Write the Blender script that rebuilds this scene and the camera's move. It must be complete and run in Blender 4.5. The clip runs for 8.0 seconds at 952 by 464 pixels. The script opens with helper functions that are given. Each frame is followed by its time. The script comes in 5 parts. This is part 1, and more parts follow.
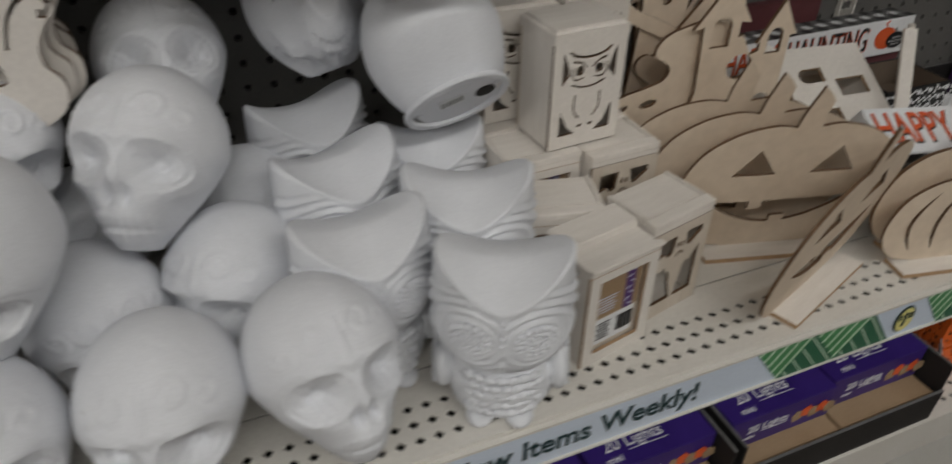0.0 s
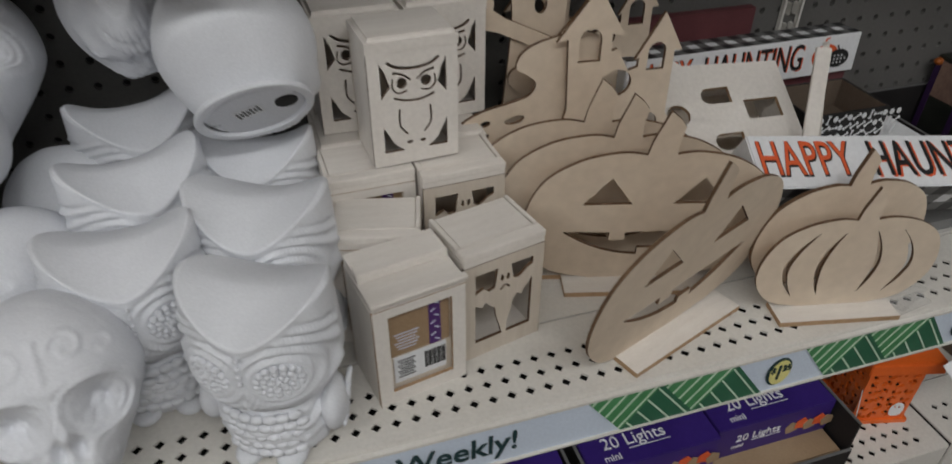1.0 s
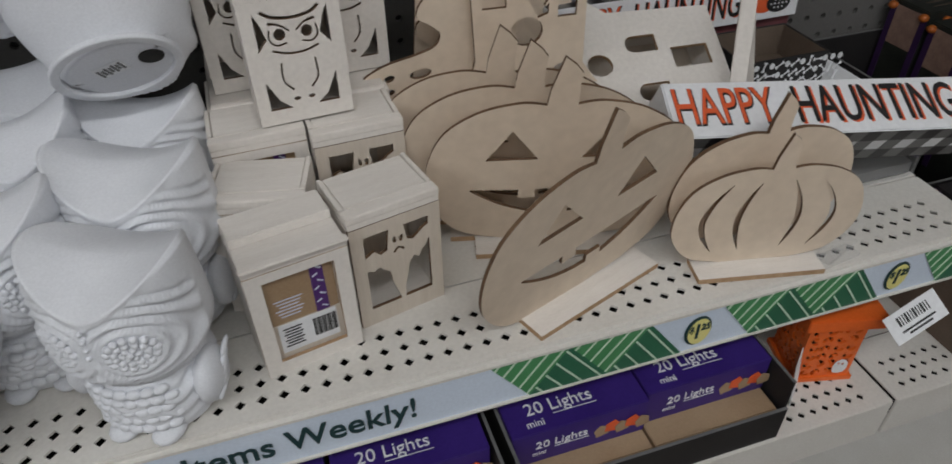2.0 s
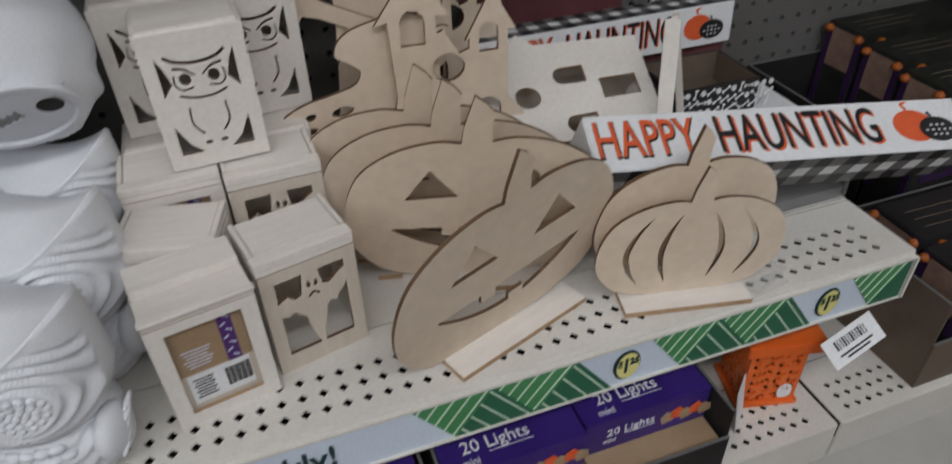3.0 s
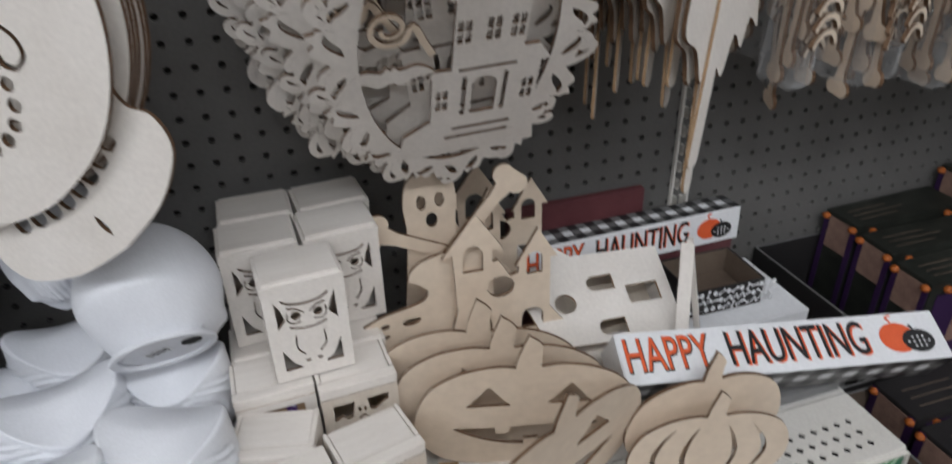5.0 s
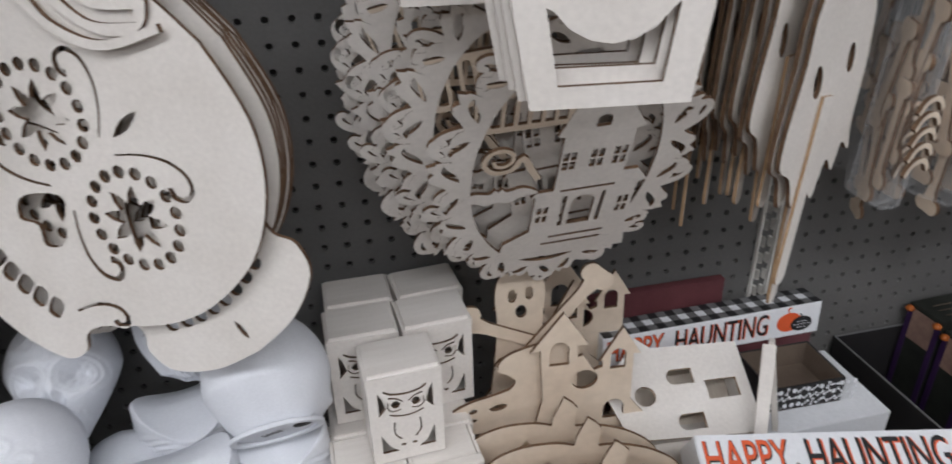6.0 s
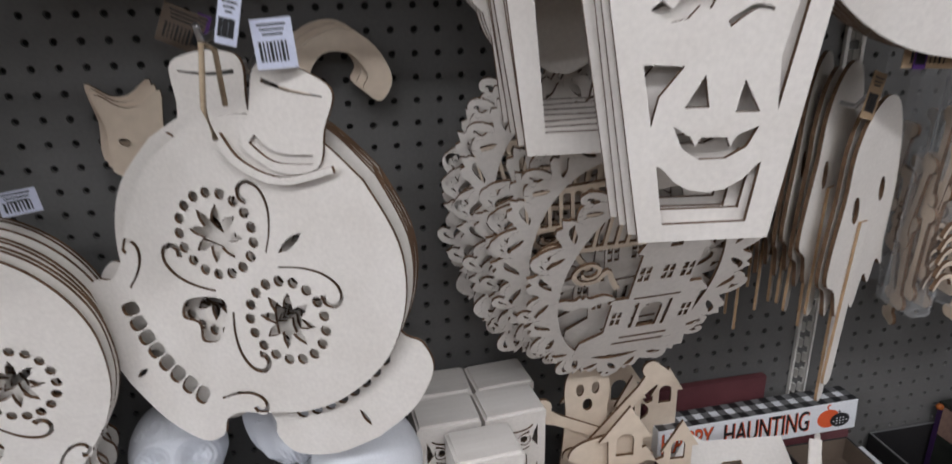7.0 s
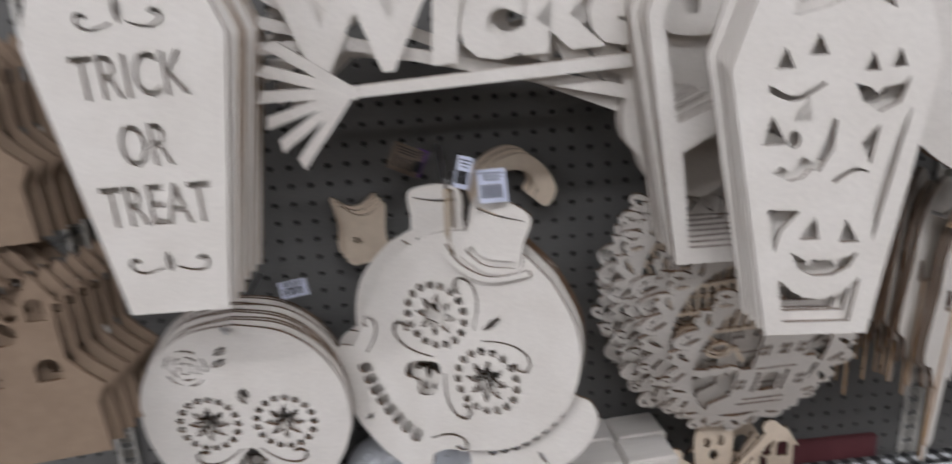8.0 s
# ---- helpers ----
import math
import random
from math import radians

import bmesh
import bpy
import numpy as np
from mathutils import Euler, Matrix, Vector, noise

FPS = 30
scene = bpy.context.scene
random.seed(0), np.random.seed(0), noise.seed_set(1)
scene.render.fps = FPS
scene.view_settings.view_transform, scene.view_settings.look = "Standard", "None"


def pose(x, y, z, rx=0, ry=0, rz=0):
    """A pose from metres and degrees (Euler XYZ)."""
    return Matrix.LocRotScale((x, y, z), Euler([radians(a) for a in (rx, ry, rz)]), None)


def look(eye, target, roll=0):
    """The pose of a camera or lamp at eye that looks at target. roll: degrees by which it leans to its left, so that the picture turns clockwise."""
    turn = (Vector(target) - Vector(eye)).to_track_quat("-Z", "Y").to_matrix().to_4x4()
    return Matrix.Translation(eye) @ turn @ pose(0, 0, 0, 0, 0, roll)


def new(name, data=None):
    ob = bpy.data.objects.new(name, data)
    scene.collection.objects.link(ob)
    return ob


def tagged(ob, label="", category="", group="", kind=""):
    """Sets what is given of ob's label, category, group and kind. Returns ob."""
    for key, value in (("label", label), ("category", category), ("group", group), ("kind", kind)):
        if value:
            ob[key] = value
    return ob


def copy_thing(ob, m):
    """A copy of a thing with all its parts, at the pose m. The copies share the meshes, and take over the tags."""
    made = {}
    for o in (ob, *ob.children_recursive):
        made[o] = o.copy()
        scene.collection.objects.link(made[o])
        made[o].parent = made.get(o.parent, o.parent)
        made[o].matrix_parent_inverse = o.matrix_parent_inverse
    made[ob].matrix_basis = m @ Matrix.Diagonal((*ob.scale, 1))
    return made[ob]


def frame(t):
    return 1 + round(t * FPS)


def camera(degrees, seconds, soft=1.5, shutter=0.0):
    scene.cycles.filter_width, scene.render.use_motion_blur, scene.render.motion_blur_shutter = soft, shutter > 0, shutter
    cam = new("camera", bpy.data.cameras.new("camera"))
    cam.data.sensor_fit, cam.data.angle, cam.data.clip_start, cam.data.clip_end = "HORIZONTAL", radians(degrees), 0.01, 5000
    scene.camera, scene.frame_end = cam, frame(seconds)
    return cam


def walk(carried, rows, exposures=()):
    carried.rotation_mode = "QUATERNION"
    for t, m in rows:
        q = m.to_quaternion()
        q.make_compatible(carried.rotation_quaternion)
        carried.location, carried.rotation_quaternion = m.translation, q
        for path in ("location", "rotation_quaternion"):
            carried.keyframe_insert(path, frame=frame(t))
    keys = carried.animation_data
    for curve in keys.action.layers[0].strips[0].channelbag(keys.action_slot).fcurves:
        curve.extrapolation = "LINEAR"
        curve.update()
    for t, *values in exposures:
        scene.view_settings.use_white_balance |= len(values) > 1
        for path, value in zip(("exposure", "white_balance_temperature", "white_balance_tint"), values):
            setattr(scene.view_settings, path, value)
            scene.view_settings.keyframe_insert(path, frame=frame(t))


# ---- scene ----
cam = camera(68.0, 8.0, soft=1.55, shutter=0.5)
PATH = [
    (0, (0.038, 0.044, 1.516), (0.659, 1.53, 0.331), 0.4),
    (0.5, (0.156, 0.025, 1.526), (0.747, 1.542, 0.364), 2.1),
    (1, (0.234, 0.026, 1.507), (0.719, 1.557, 0.315), 0.4),
    (1.5, (0.287, 0.022, 1.488), (0.731, 1.516, 0.235), -0.1),
    (1.7, (0.3, 0.02, 1.482), (0.752, 1.507, 0.224), -0.6),
    (2.8, (0.358, 0.02, 1.49), (0.853, 1.485, 0.222), -1.2),
    (3, (0.369, 0.019, 1.491), (0.888, 1.512, 0.266), -1.6),
    (3.5, (0.395, 0.011, 1.505), (0.951, 1.541, 0.344), -2.4),
    (4, (0.402, 0.009, 1.535), (0.996, 1.546, 0.401), -2.2),
    (4.5, (0.373, -0.009, 1.584), (0.904, 1.573, 0.482), -2.9),
    (4.7, (0.353, -0.004, 1.611), (0.898, 1.597, 0.543), -1.9),
    (5.8, (0.303, 0.0, 1.723), (0.73, 1.719, 0.795), -1.3),
    (6, (0.298, 0.003, 1.732), (0.679, 1.726, 0.792), -1.6),
    (6.5, (0.242, -0.005, 1.743), (0.55, 1.766, 0.868), -0.9),
    (7, (0.205, -0.059, 1.791), (0.592, 1.769, 1.077), -1.0),
    (7.3, (0.187, -0.102, 1.811), (0.579, 1.742, 1.143), -1.8),
    (7.5, (0.171, -0.148, 1.838), (0.547, 1.71, 1.201), -2.2),
    (8, (0.106, -0.214, 1.912), (0.235, 1.689, 1.311), -3.3),
]
EXPOSURES = [(0.0, -0.74, 7000, 9), (1.0, -0.60, 6700, 9), (1.7, -0.54, 6550, 9), (3.0, -0.38, 6450, 10), (4.5, -0.12, 6350, 10), (6.0, 0.06, 6300, 12), (8.0, 0.02, 6300, 13)]
walk(cam, [(t, look(eye, target, roll)) for t, eye, target, roll in PATH], EXPOSURES)

# ---- light ----
world = bpy.data.worlds.new("store_air")
scene.world = world
world.use_nodes = True
world.node_tree.nodes["Background"].inputs["Color"].default_value = (0.9, 0.95, 1.0, 1)
world.node_tree.nodes["Background"].inputs["Strength"].default_value = 0.02
SHELF, FRONT, BACK = 1.08, 0.345, 0.725
CEIL = 3.1


def tube_light(x, y, length, power):
    """A ceiling fixture: white housing, glowing diffuser and the area lamp of the same size."""
    box = empty("ceiling_light", (x, y, CEIL - 0.06), "white fluorescent strip fixture under the store ceiling", "ceiling light", "ceiling lights")
    part("housing", box_bm(length + 0.06, 0.2, 0.05, z0=0.0), M_WHITE, box)
    part("diffuser", box_bm(length, 0.16, 0.01, z0=-0.012), M_GLOW, box, "glowing opal diffuser")
    lamp = bpy.data.lights.new("ceiling_lamp", "AREA")
    lamp.shape, lamp.size, lamp.size_y, lamp.energy, lamp.color = "RECTANGLE", length, 0.16, power, (0.97, 0.985, 1.0)
    new("ceiling_lamp", lamp).matrix_world = pose(x, y, CEIL - 0.08)


# ---- materials ----
def mat(name, rough=0.6, metal=0.0, spec=0.4):
    m = bpy.data.materials.new(name)
    m.use_nodes = True
    b = m.node_tree.nodes["Principled BSDF"]
    b.inputs["Roughness"].default_value, b.inputs["Metallic"].default_value = rough, metal
    b.inputs["Specular IOR Level"].default_value = spec
    return m, m.node_tree, b


def ramp(nt, fac, *stops):
    r = nt.nodes.new("ShaderNodeValToRGB")
    while len(r.color_ramp.elements) < len(stops):
        r.color_ramp.elements.new(0.5)
    for e, (p, c) in zip(r.color_ramp.elements, stops):
        e.position, e.color = p, (*c, 1)
    nt.links.new(fac, r.inputs[0])
    return r.outputs[0]


def noise_tex(nt, scale, detail=4, stretch=(1, 1, 1), coords="Object"):
    tc, mp, n = (nt.nodes.new("ShaderNode" + k) for k in ("TexCoord", "Mapping", "TexNoise"))
    mp.inputs["Scale"].default_value = stretch
    n.inputs["Scale"].default_value, n.inputs["Detail"].default_value = scale, detail
    nt.links.new(tc.outputs[coords], mp.inputs[0])
    nt.links.new(mp.outputs[0], n.inputs["Vector"])
    return n.outputs["Fac"]


def mix(nt, fac, a, b, kind="MIX"):
    n = nt.nodes.new("ShaderNodeMix")
    n.data_type, n.blend_type = "RGBA", kind
    for sock, v in ((n.inputs[0], fac), (n.inputs[6], a), (n.inputs[7], b)):
        if hasattr(v, "is_output"):
            nt.links.new(v, sock)
        else:
            sock.default_value = v if isinstance(v, (int, float)) else (*v, 1)
    return n.outputs[2]


def bump(nt, b, height, strength, dist=0.001):
    n = nt.nodes.new("ShaderNodeBump")
    n.inputs["Strength"].default_value, n.inputs["Distance"].default_value = strength, dist
    nt.links.new(height, n.inputs["Height"])
    nt.links.new(n.outputs[0], b.inputs["Normal"])


def wear_mat(name, dark, light, scale=30, rough=0.6, stretch=(1, 1, 1), fine=400, bump_s=0.15, spec=0.4, metal=0.0, vary=0.0):
    """A surface with broad blotches and a fine grain, varied a little from thing to thing."""
    m, nt, b = mat(name, rough, metal, spec)
    big = noise_tex(nt, scale, 5, stretch)
    small = noise_tex(nt, fine, 3, stretch)
    col = ramp(nt, big, (0.3, dark), (0.72, light))
    col = mix(nt, 0.18, col, ramp(nt, small, (0.3, tuple(c * 0.6 for c in dark)), (0.7, light)))
    if vary:
        oi = nt.nodes.new("ShaderNodeObjectInfo")
        col = mix(nt, 1.0, col, ramp(nt, oi.outputs["Random"], (0, (1 - vary,) * 3), (1, (1, 1, 1))), "MULTIPLY")
    nt.links.new(col, b.inputs["Base Color"])
    bump(nt, b, small, bump_s)
    return m


M_WOOD = wear_mat("basswood_ply", (0.690, 0.562, 0.435), (0.790, 0.672, 0.540), 9, 0.62, (1, 14, 1), 90, 0.12, 0.3, vary=0.10)
M_WOOD_V = wear_mat("basswood_ply_upright", (0.63, 0.55, 0.46), (0.72, 0.645, 0.555), 9, 0.62, (14, 14, 1), 90, 0.12, 0.3, vary=0.08)
M_PALE = wear_mat("pale_sanded_wood", (0.75, 0.70, 0.645), (0.83, 0.785, 0.735), 10, 0.6, (2, 12, 2), 120, 0.12, 0.3, vary=0.06)
# brown board, part of its darkness being the stacks' shade
M_BROWN = wear_mat("brown_board_with_shade", (0.27, 0.19, 0.135), (0.36, 0.265, 0.19), 9, 0.7, (1, 14, 1), 90, 0.12, 0.25, vary=0.10)
M_CHAR = wear_mat("laser_charred_edge", (0.075, 0.040, 0.022), (0.19, 0.11, 0.060), 60, 0.8)
M_EDGE = wear_mat("raw_ply_edge", (0.33, 0.20, 0.11), (0.50, 0.34, 0.20), 70, 0.75)
M_PLASTER = wear_mat("white_bisque", (0.72, 0.735, 0.775), (0.80, 0.815, 0.855), 25, 0.75, fine=700, bump_s=0.08, spec=0.25)
M_SHELF = wear_mat("shelf_enamel", (0.66, 0.63, 0.58), (0.74, 0.72, 0.68), 12, 0.38, fine=300, bump_s=0.04)
# near-black colour that stands for the shade in hollows
M_GAP_SHADE = wear_mat("gap_shade", (0.012, 0.011, 0.010), (0.025, 0.023, 0.021), 20, 0.8)
M_PEG = wear_mat("pegboard_paint", (0.124, 0.121, 0.115), (0.160, 0.156, 0.150), 8, 0.55, fine=250, bump_s=0.06)
M_WHITE = wear_mat("white_paint", (0.76, 0.76, 0.76), (0.82, 0.82, 0.82), 10, 0.5)
M_CARD = wear_mat("white_card", (0.76, 0.77, 0.79), (0.82, 0.83, 0.85), 12, 0.5, fine=200, bump_s=0.03)
M_BLUE = wear_mat("pale_blue_strip", (0.60, 0.68, 0.80), (0.67, 0.75, 0.86), 12, 0.35, bump_s=0.02)
M_GREEN = wear_mat("green_print", (0.06, 0.24, 0.09), (0.08, 0.29, 0.12), 30, 0.35, bump_s=0.02)
M_DGREEN = wear_mat("dark_green_print", (0.02, 0.12, 0.065), (0.03, 0.15, 0.08), 30, 0.35, bump_s=0.02)
M_LIME = wear_mat("pale_green_line", (0.50, 0.66, 0.50), (0.60, 0.74, 0.60), 30, 0.35, bump_s=0.02)
M_INK = wear_mat("dark_teal_ink", (0.008, 0.035, 0.04), (0.014, 0.05, 0.055), 30, 0.4, bump_s=0.02)
M_BLACK = wear_mat("black_print", (0.012, 0.012, 0.013), (0.022, 0.022, 0.024), 30, 0.45, bump_s=0.03)
M_BLACKBOX = wear_mat("black_cardboard", (0.012, 0.011, 0.012), (0.024, 0.022, 0.022), 14, 0.6)
M_GREY = wear_mat("grey_print", (0.13, 0.13, 0.13), (0.18, 0.18, 0.18), 30, 0.5, bump_s=0.02)
M_ORANGE = wear_mat("orange_print", (0.72, 0.10, 0.03), (0.80, 0.14, 0.045), 30, 0.5, bump_s=0.02)
M_ORANGEP = wear_mat("orange_plastic", (0.78, 0.13, 0.02), (0.85, 0.17, 0.03), 12, 0.35)
M_PURPLE = wear_mat("purple_print", (0.034, 0.016, 0.15), (0.050, 0.025, 0.20), 16, 0.3, bump_s=0.02)
M_PLUMD = wear_mat("dark_plum_print", (0.028, 0.010, 0.050), (0.045, 0.018, 0.075), 16, 0.5)
M_PLUM = wear_mat("plum_band", (0.07, 0.02, 0.14), (0.10, 0.035, 0.19), 16, 0.5)
M_KRAFT = wear_mat("kraft_card", (0.33, 0.22, 0.13), (0.41, 0.29, 0.18), 18, 0.75)
# dark card; in the open box it is kraft with shade painted in
M_DKRAFT = wear_mat("dark_and_shaded_kraft", (0.11, 0.08, 0.06), (0.16, 0.12, 0.09), 18, 0.75)
M_OLIVE = wear_mat("olive_grey_print", (0.012, 0.014, 0.012), (0.034, 0.036, 0.030), 25, 0.5, spec=0.25)
# orange plastic darkened: the shade among the packs is in the colour
M_KNOB = wear_mat("shaded_orange_knob", (0.34, 0.085, 0.015), (0.46, 0.13, 0.025), 12, 0.45)
M_TAN = wear_mat("tan_picture", (0.20, 0.12, 0.10), (0.34, 0.22, 0.17), 60, 0.4)
M_FLOOR = wear_mat("store_floor", (0.12, 0.098, 0.078), (0.20, 0.17, 0.14), 3, 0.35, fine=60)
M_WALL = wear_mat("store_wall", (0.26, 0.25, 0.24), (0.34, 0.33, 0.32), 2, 0.7)
M_STEEL = wear_mat("zinc_wire", (0.42, 0.42, 0.43), (0.55, 0.55, 0.56), 40, 0.3, metal=1.0)
M_TWINE = wear_mat("jute_twine", (0.30, 0.22, 0.14), (0.42, 0.33, 0.23), 200, 0.9)
M_LABEL = wear_mat("lilac_label", (0.55, 0.58, 0.72), (0.66, 0.69, 0.82), 30, 0.5, bump_s=0.02)
M_YELLOW = wear_mat("yellow_print", (0.72, 0.66, 0.22), (0.80, 0.74, 0.30), 30, 0.4, bump_s=0.02)
M_MAROON = wear_mat("maroon_card", (0.10, 0.03, 0.035), (0.15, 0.05, 0.055), 20, 0.55)

M_FILM, _nt, _b = mat("clear_plastic", 0.08, 0.0, 0.5)
_b.inputs["Base Color"].default_value = (0.95, 0.96, 0.97, 1)
_b.inputs["Alpha"].default_value, _b.inputs["IOR"].default_value = 0.07, 1.45
M_GLOW, _nt, _b = mat("tube_glow", 0.5)
_b.inputs["Base Color"].default_value = (0.9, 0.9, 0.9, 1)
_b.inputs["Emission Color"].default_value, _b.inputs["Emission Strength"].default_value = (0.97, 0.985, 1.0, 1), 6.0


# ---- mesh helpers ----
def empty(name, at, label="", category="", group="", rz=0.0, kind=""):
    e = new(name)
    e.empty_display_size = 0.02
    e.matrix_world = pose(*at, 0, 0, rz)
    return tagged(e, label, category, group, kind)


def link_mesh(name, me, parent=None, label="", m=None):
    ob = new(name, me)
    if parent:
        ob.parent = parent
    if m is not None:
        ob.matrix_basis = m
    return tagged(ob, label)


def part(name, bm, material, parent, label="", m=None):
    me = bpy.data.meshes.new(name)
    bm.to_mesh(me)
    bm.free()
    for mm in (material if isinstance(material, (list, tuple)) else [material]):
        me.materials.append(mm)
    return link_mesh(name, me, parent, label, m)


def box_bm(sx, sy, sz, x0=None, y0=None, z0=0.0, bevel=0.0):
    """A box with its base at z0, centred in x and y unless x0, y0 give its low corner."""
    bm = bmesh.new()
    bmesh.ops.create_cube(bm, size=1)
    cx = 0 if x0 is None else x0 + sx / 2
    cy = 0 if y0 is None else y0 + sy / 2
    bmesh.ops.transform(bm, matrix=Matrix.LocRotScale((cx, cy, z0 + sz / 2), None, (sx, sy, sz)), verts=bm.verts)
    if bevel:
        bmesh.ops.bevel(bm, geom=bm.edges[:], offset=bevel, segments=2, affect="EDGES")
    return bm


def add_box(bm, sx, sy, sz, m):
    r = bmesh.ops.create_cube(bm, size=1)
    bmesh.ops.transform(bm, matrix=m @ Matrix.Diagonal((sx, sy, sz, 1)), verts=r["verts"])


def smooth(ob, angle=40):
    for p in ob.data.polygons:
        p.use_smooth = True
    return ob


def tube_bm(pts, r, n=8):
    """A round wire along the points."""
    bm, rings = bmesh.new(), []
    for i, p in enumerate(pts):
        a, b = Vector(pts[max(i - 1, 0)]), Vector(pts[min(i + 1, len(pts) - 1)])
        q = (b - a).to_track_quat("Z", "Y")
        rings.append([bm.verts.new(Vector(p) + q @ Vector((r * math.cos(k * math.tau / n), r * math.sin(k * math.tau / n), 0))) for k in range(n)])
    for a, b in zip(rings, rings[1:]):
        for k in range(n):
            bm.faces.new((a[k], a[(k + 1) % n], b[(k + 1) % n], b[k]))
    bm.faces.new(rings[0][::-1])
    bm.faces.new(rings[-1])
    return bm


# -- flat cut-outs: outlines in metres (x right, y up), holes by the even-odd rule --
def baked(curve, name):
    tmp = bpy.data.objects.new("tmp", curve)
    scene.collection.objects.link(tmp)
    me = bpy.data.meshes.new_from_object(tmp.evaluated_get(bpy.context.evaluated_depsgraph_get()))
    bpy.data.objects.remove(tmp)
    bpy.data.curves.remove(curve)
    me.name = name
    return me


def welded(me):
    bm = bmesh.new()
    bm.from_mesh(me)
    bmesh.ops.remove_doubles(bm, verts=bm.verts, dist=1e-6)
    bm.to_mesh(me)
    bm.free()
    return me


def plate_mesh(name, loops, thick, face, edge, upright=True, bevel=0.0):
    """A board of that thickness, standing in the xz plane (front to -y) with charred cut edges."""
    cu = bpy.data.curves.new(name, "CURVE")
    cu.dimensions, cu.fill_mode, cu.extrude, cu.bevel_depth = "2D", "BOTH", thick / 2 - bevel, bevel
    cu.bevel_resolution = 1
    for pts in loops:
        sp = cu.splines.new("POLY")
        sp.points.add(len(pts) - 1)
        for q, (x, y) in zip(sp.points, pts):
            q.co = (x, y, 0, 1)
        sp.use_cyclic_u = True
    me = welded(baked(cu, name))
    me.materials.clear()
    me.materials.append(face)
    me.materials.append(edge)
    for p in me.polygons:
        p.material_index = 1 if abs(p.normal.z) < 0.4 else 0
        p.use_smooth = False
    if upright:
        me.transform(Matrix.Rotation(radians(90), 4, "X"))
    return me


def text_mesh(body, size, material, shear=0.0, width=1.0, weight=0.0, thick=0.0006):
    cu = bpy.data.curves.new("lettering", "FONT")
    cu.body, cu.size, cu.shear, cu.offset, cu.extrude = body, size, shear, weight, thick / 2
    cu.align_x, cu.align_y, cu.resolution_u = "CENTER", "CENTER", 3
    me = welded(baked(cu, "lettering"))
    me.materials.clear()
    me.materials.append(material)
    me.transform(Matrix.Rotation(radians(90), 4, "X") @ Matrix.Diagonal((width, 1, 1, 1)))
    return me


def ellipse(cx, cy, rx, ry, n=20, turn=0.0):
    c, s = math.cos(radians(turn)), math.sin(radians(turn))
    out = []
    for k in range(n):
        a, b = rx * math.cos(k * math.tau / n), ry * math.sin(k * math.tau / n)
        out.append((cx + a * c - b * s, cy + a * s + b * c))
    return out


def curve_pts(ctrl, per=6, closed=True):
    """A smooth line through the control points (Catmull-Rom)."""
    n, out = len(ctrl), []
    for i in range(n if closed else n - 1):
        p = [Vector(ctrl[(i + d) % n] if closed else ctrl[min(max(i + d, 0), n - 1)]) for d in (-1, 0, 1, 2)]
        for k in range(per):
            t = k / per
            v = 0.5 * (2 * p[1] + (p[2] - p[0]) * t + (2 * p[0] - 5 * p[1] + 4 * p[2] - p[3]) * t * t + (3 * p[1] - p[0] - 3 * p[2] + p[3]) * t ** 3)
            out.append((v.x, v.y))
    if not closed:
        out.append(tuple(ctrl[-1]))
    return out


def stroke(ctrl, w0, w1=None, per=6):
    """The outline of a line of that width, thinning from w0 to w1."""
    w1 = w0 if w1 is None else w1
    pts, left, right = curve_pts(ctrl, per, False), [], []
    for i, p in enumerate(pts):
        a, b = Vector(pts[max(i - 1, 0)]), Vector(pts[min(i + 1, len(pts) - 1)])
        d = (b - a).normalized()
        w = (w0 + (w1 - w0) * i / (len(pts) - 1)) / 2
        left.append((p[0] - d.y * w, p[1] + d.x * w))
        right.append((p[0] + d.y * w, p[1] - d.x * w))
    return left + right[::-1]


def spiral(cx, cy, r, a0, turns, w0, w1, tail=()):
    """A curl: a spiral of that outer radius that runs out into a tail."""
    pts = [(cx + r * (0.35 + 0.65 * k / 10) * math.cos(radians(a0) + turns * math.tau * (k / 10 - 1)), cy + r * (0.35 + 0.65 * k / 10) * math.sin(radians(a0) + turns * math.tau * (k / 10 - 1))) for k in range(11)]
    return stroke(pts + list(tail), w0, w1, 3)


def blade(ctrl, w, per=6):
    """A curved slit, widest in its middle and pointed at both ends."""
    pts, left, right = curve_pts(ctrl, per, False), [], []
    for i, p in enumerate(pts):
        a, b = Vector(pts[max(i - 1, 0)]), Vector(pts[min(i + 1, len(pts) - 1)])
        d = (b - a).normalized()
        h = w / 2 * max(0.08, math.sin(math.pi * i / (len(pts) - 1)))
        left.append((p[0] - d.y * h, p[1] + d.x * h))
        right.append((p[0] + d.y * h, p[1] - d.x * h))
    return left + right[::-1]


def curl(x0, y0, x1, y1, side, w0=0.0022, w1=0.0066):
    """A tapering line from its thin tail that hooks round at its far end; side +1 hooks to the left of the way, -1 to the right."""
    d = Vector((x1 - x0, y1 - y0))
    n = Vector((-d.y, d.x)) * side
    shape = [(0, 0), (0.3, -0.13), (0.62, -0.19), (0.88, -0.13), (1.0, 0.03), (0.94, 0.18), (0.80, 0.20), (0.73, 0.11)]
    return stroke([(x0 + d.x * a + n.x * b, y0 + d.y * a + n.y * b) for a, b in shape], w0, w1, 4)


def moved(loop, dx=0.0, dy=0.0, turn=0.0, k=1.0):
    c, s = k * math.cos(radians(turn)), k * math.sin(radians(turn))
    return [(dx + x * c - y * s, dy + x * s + y * c) for x, y in loop]


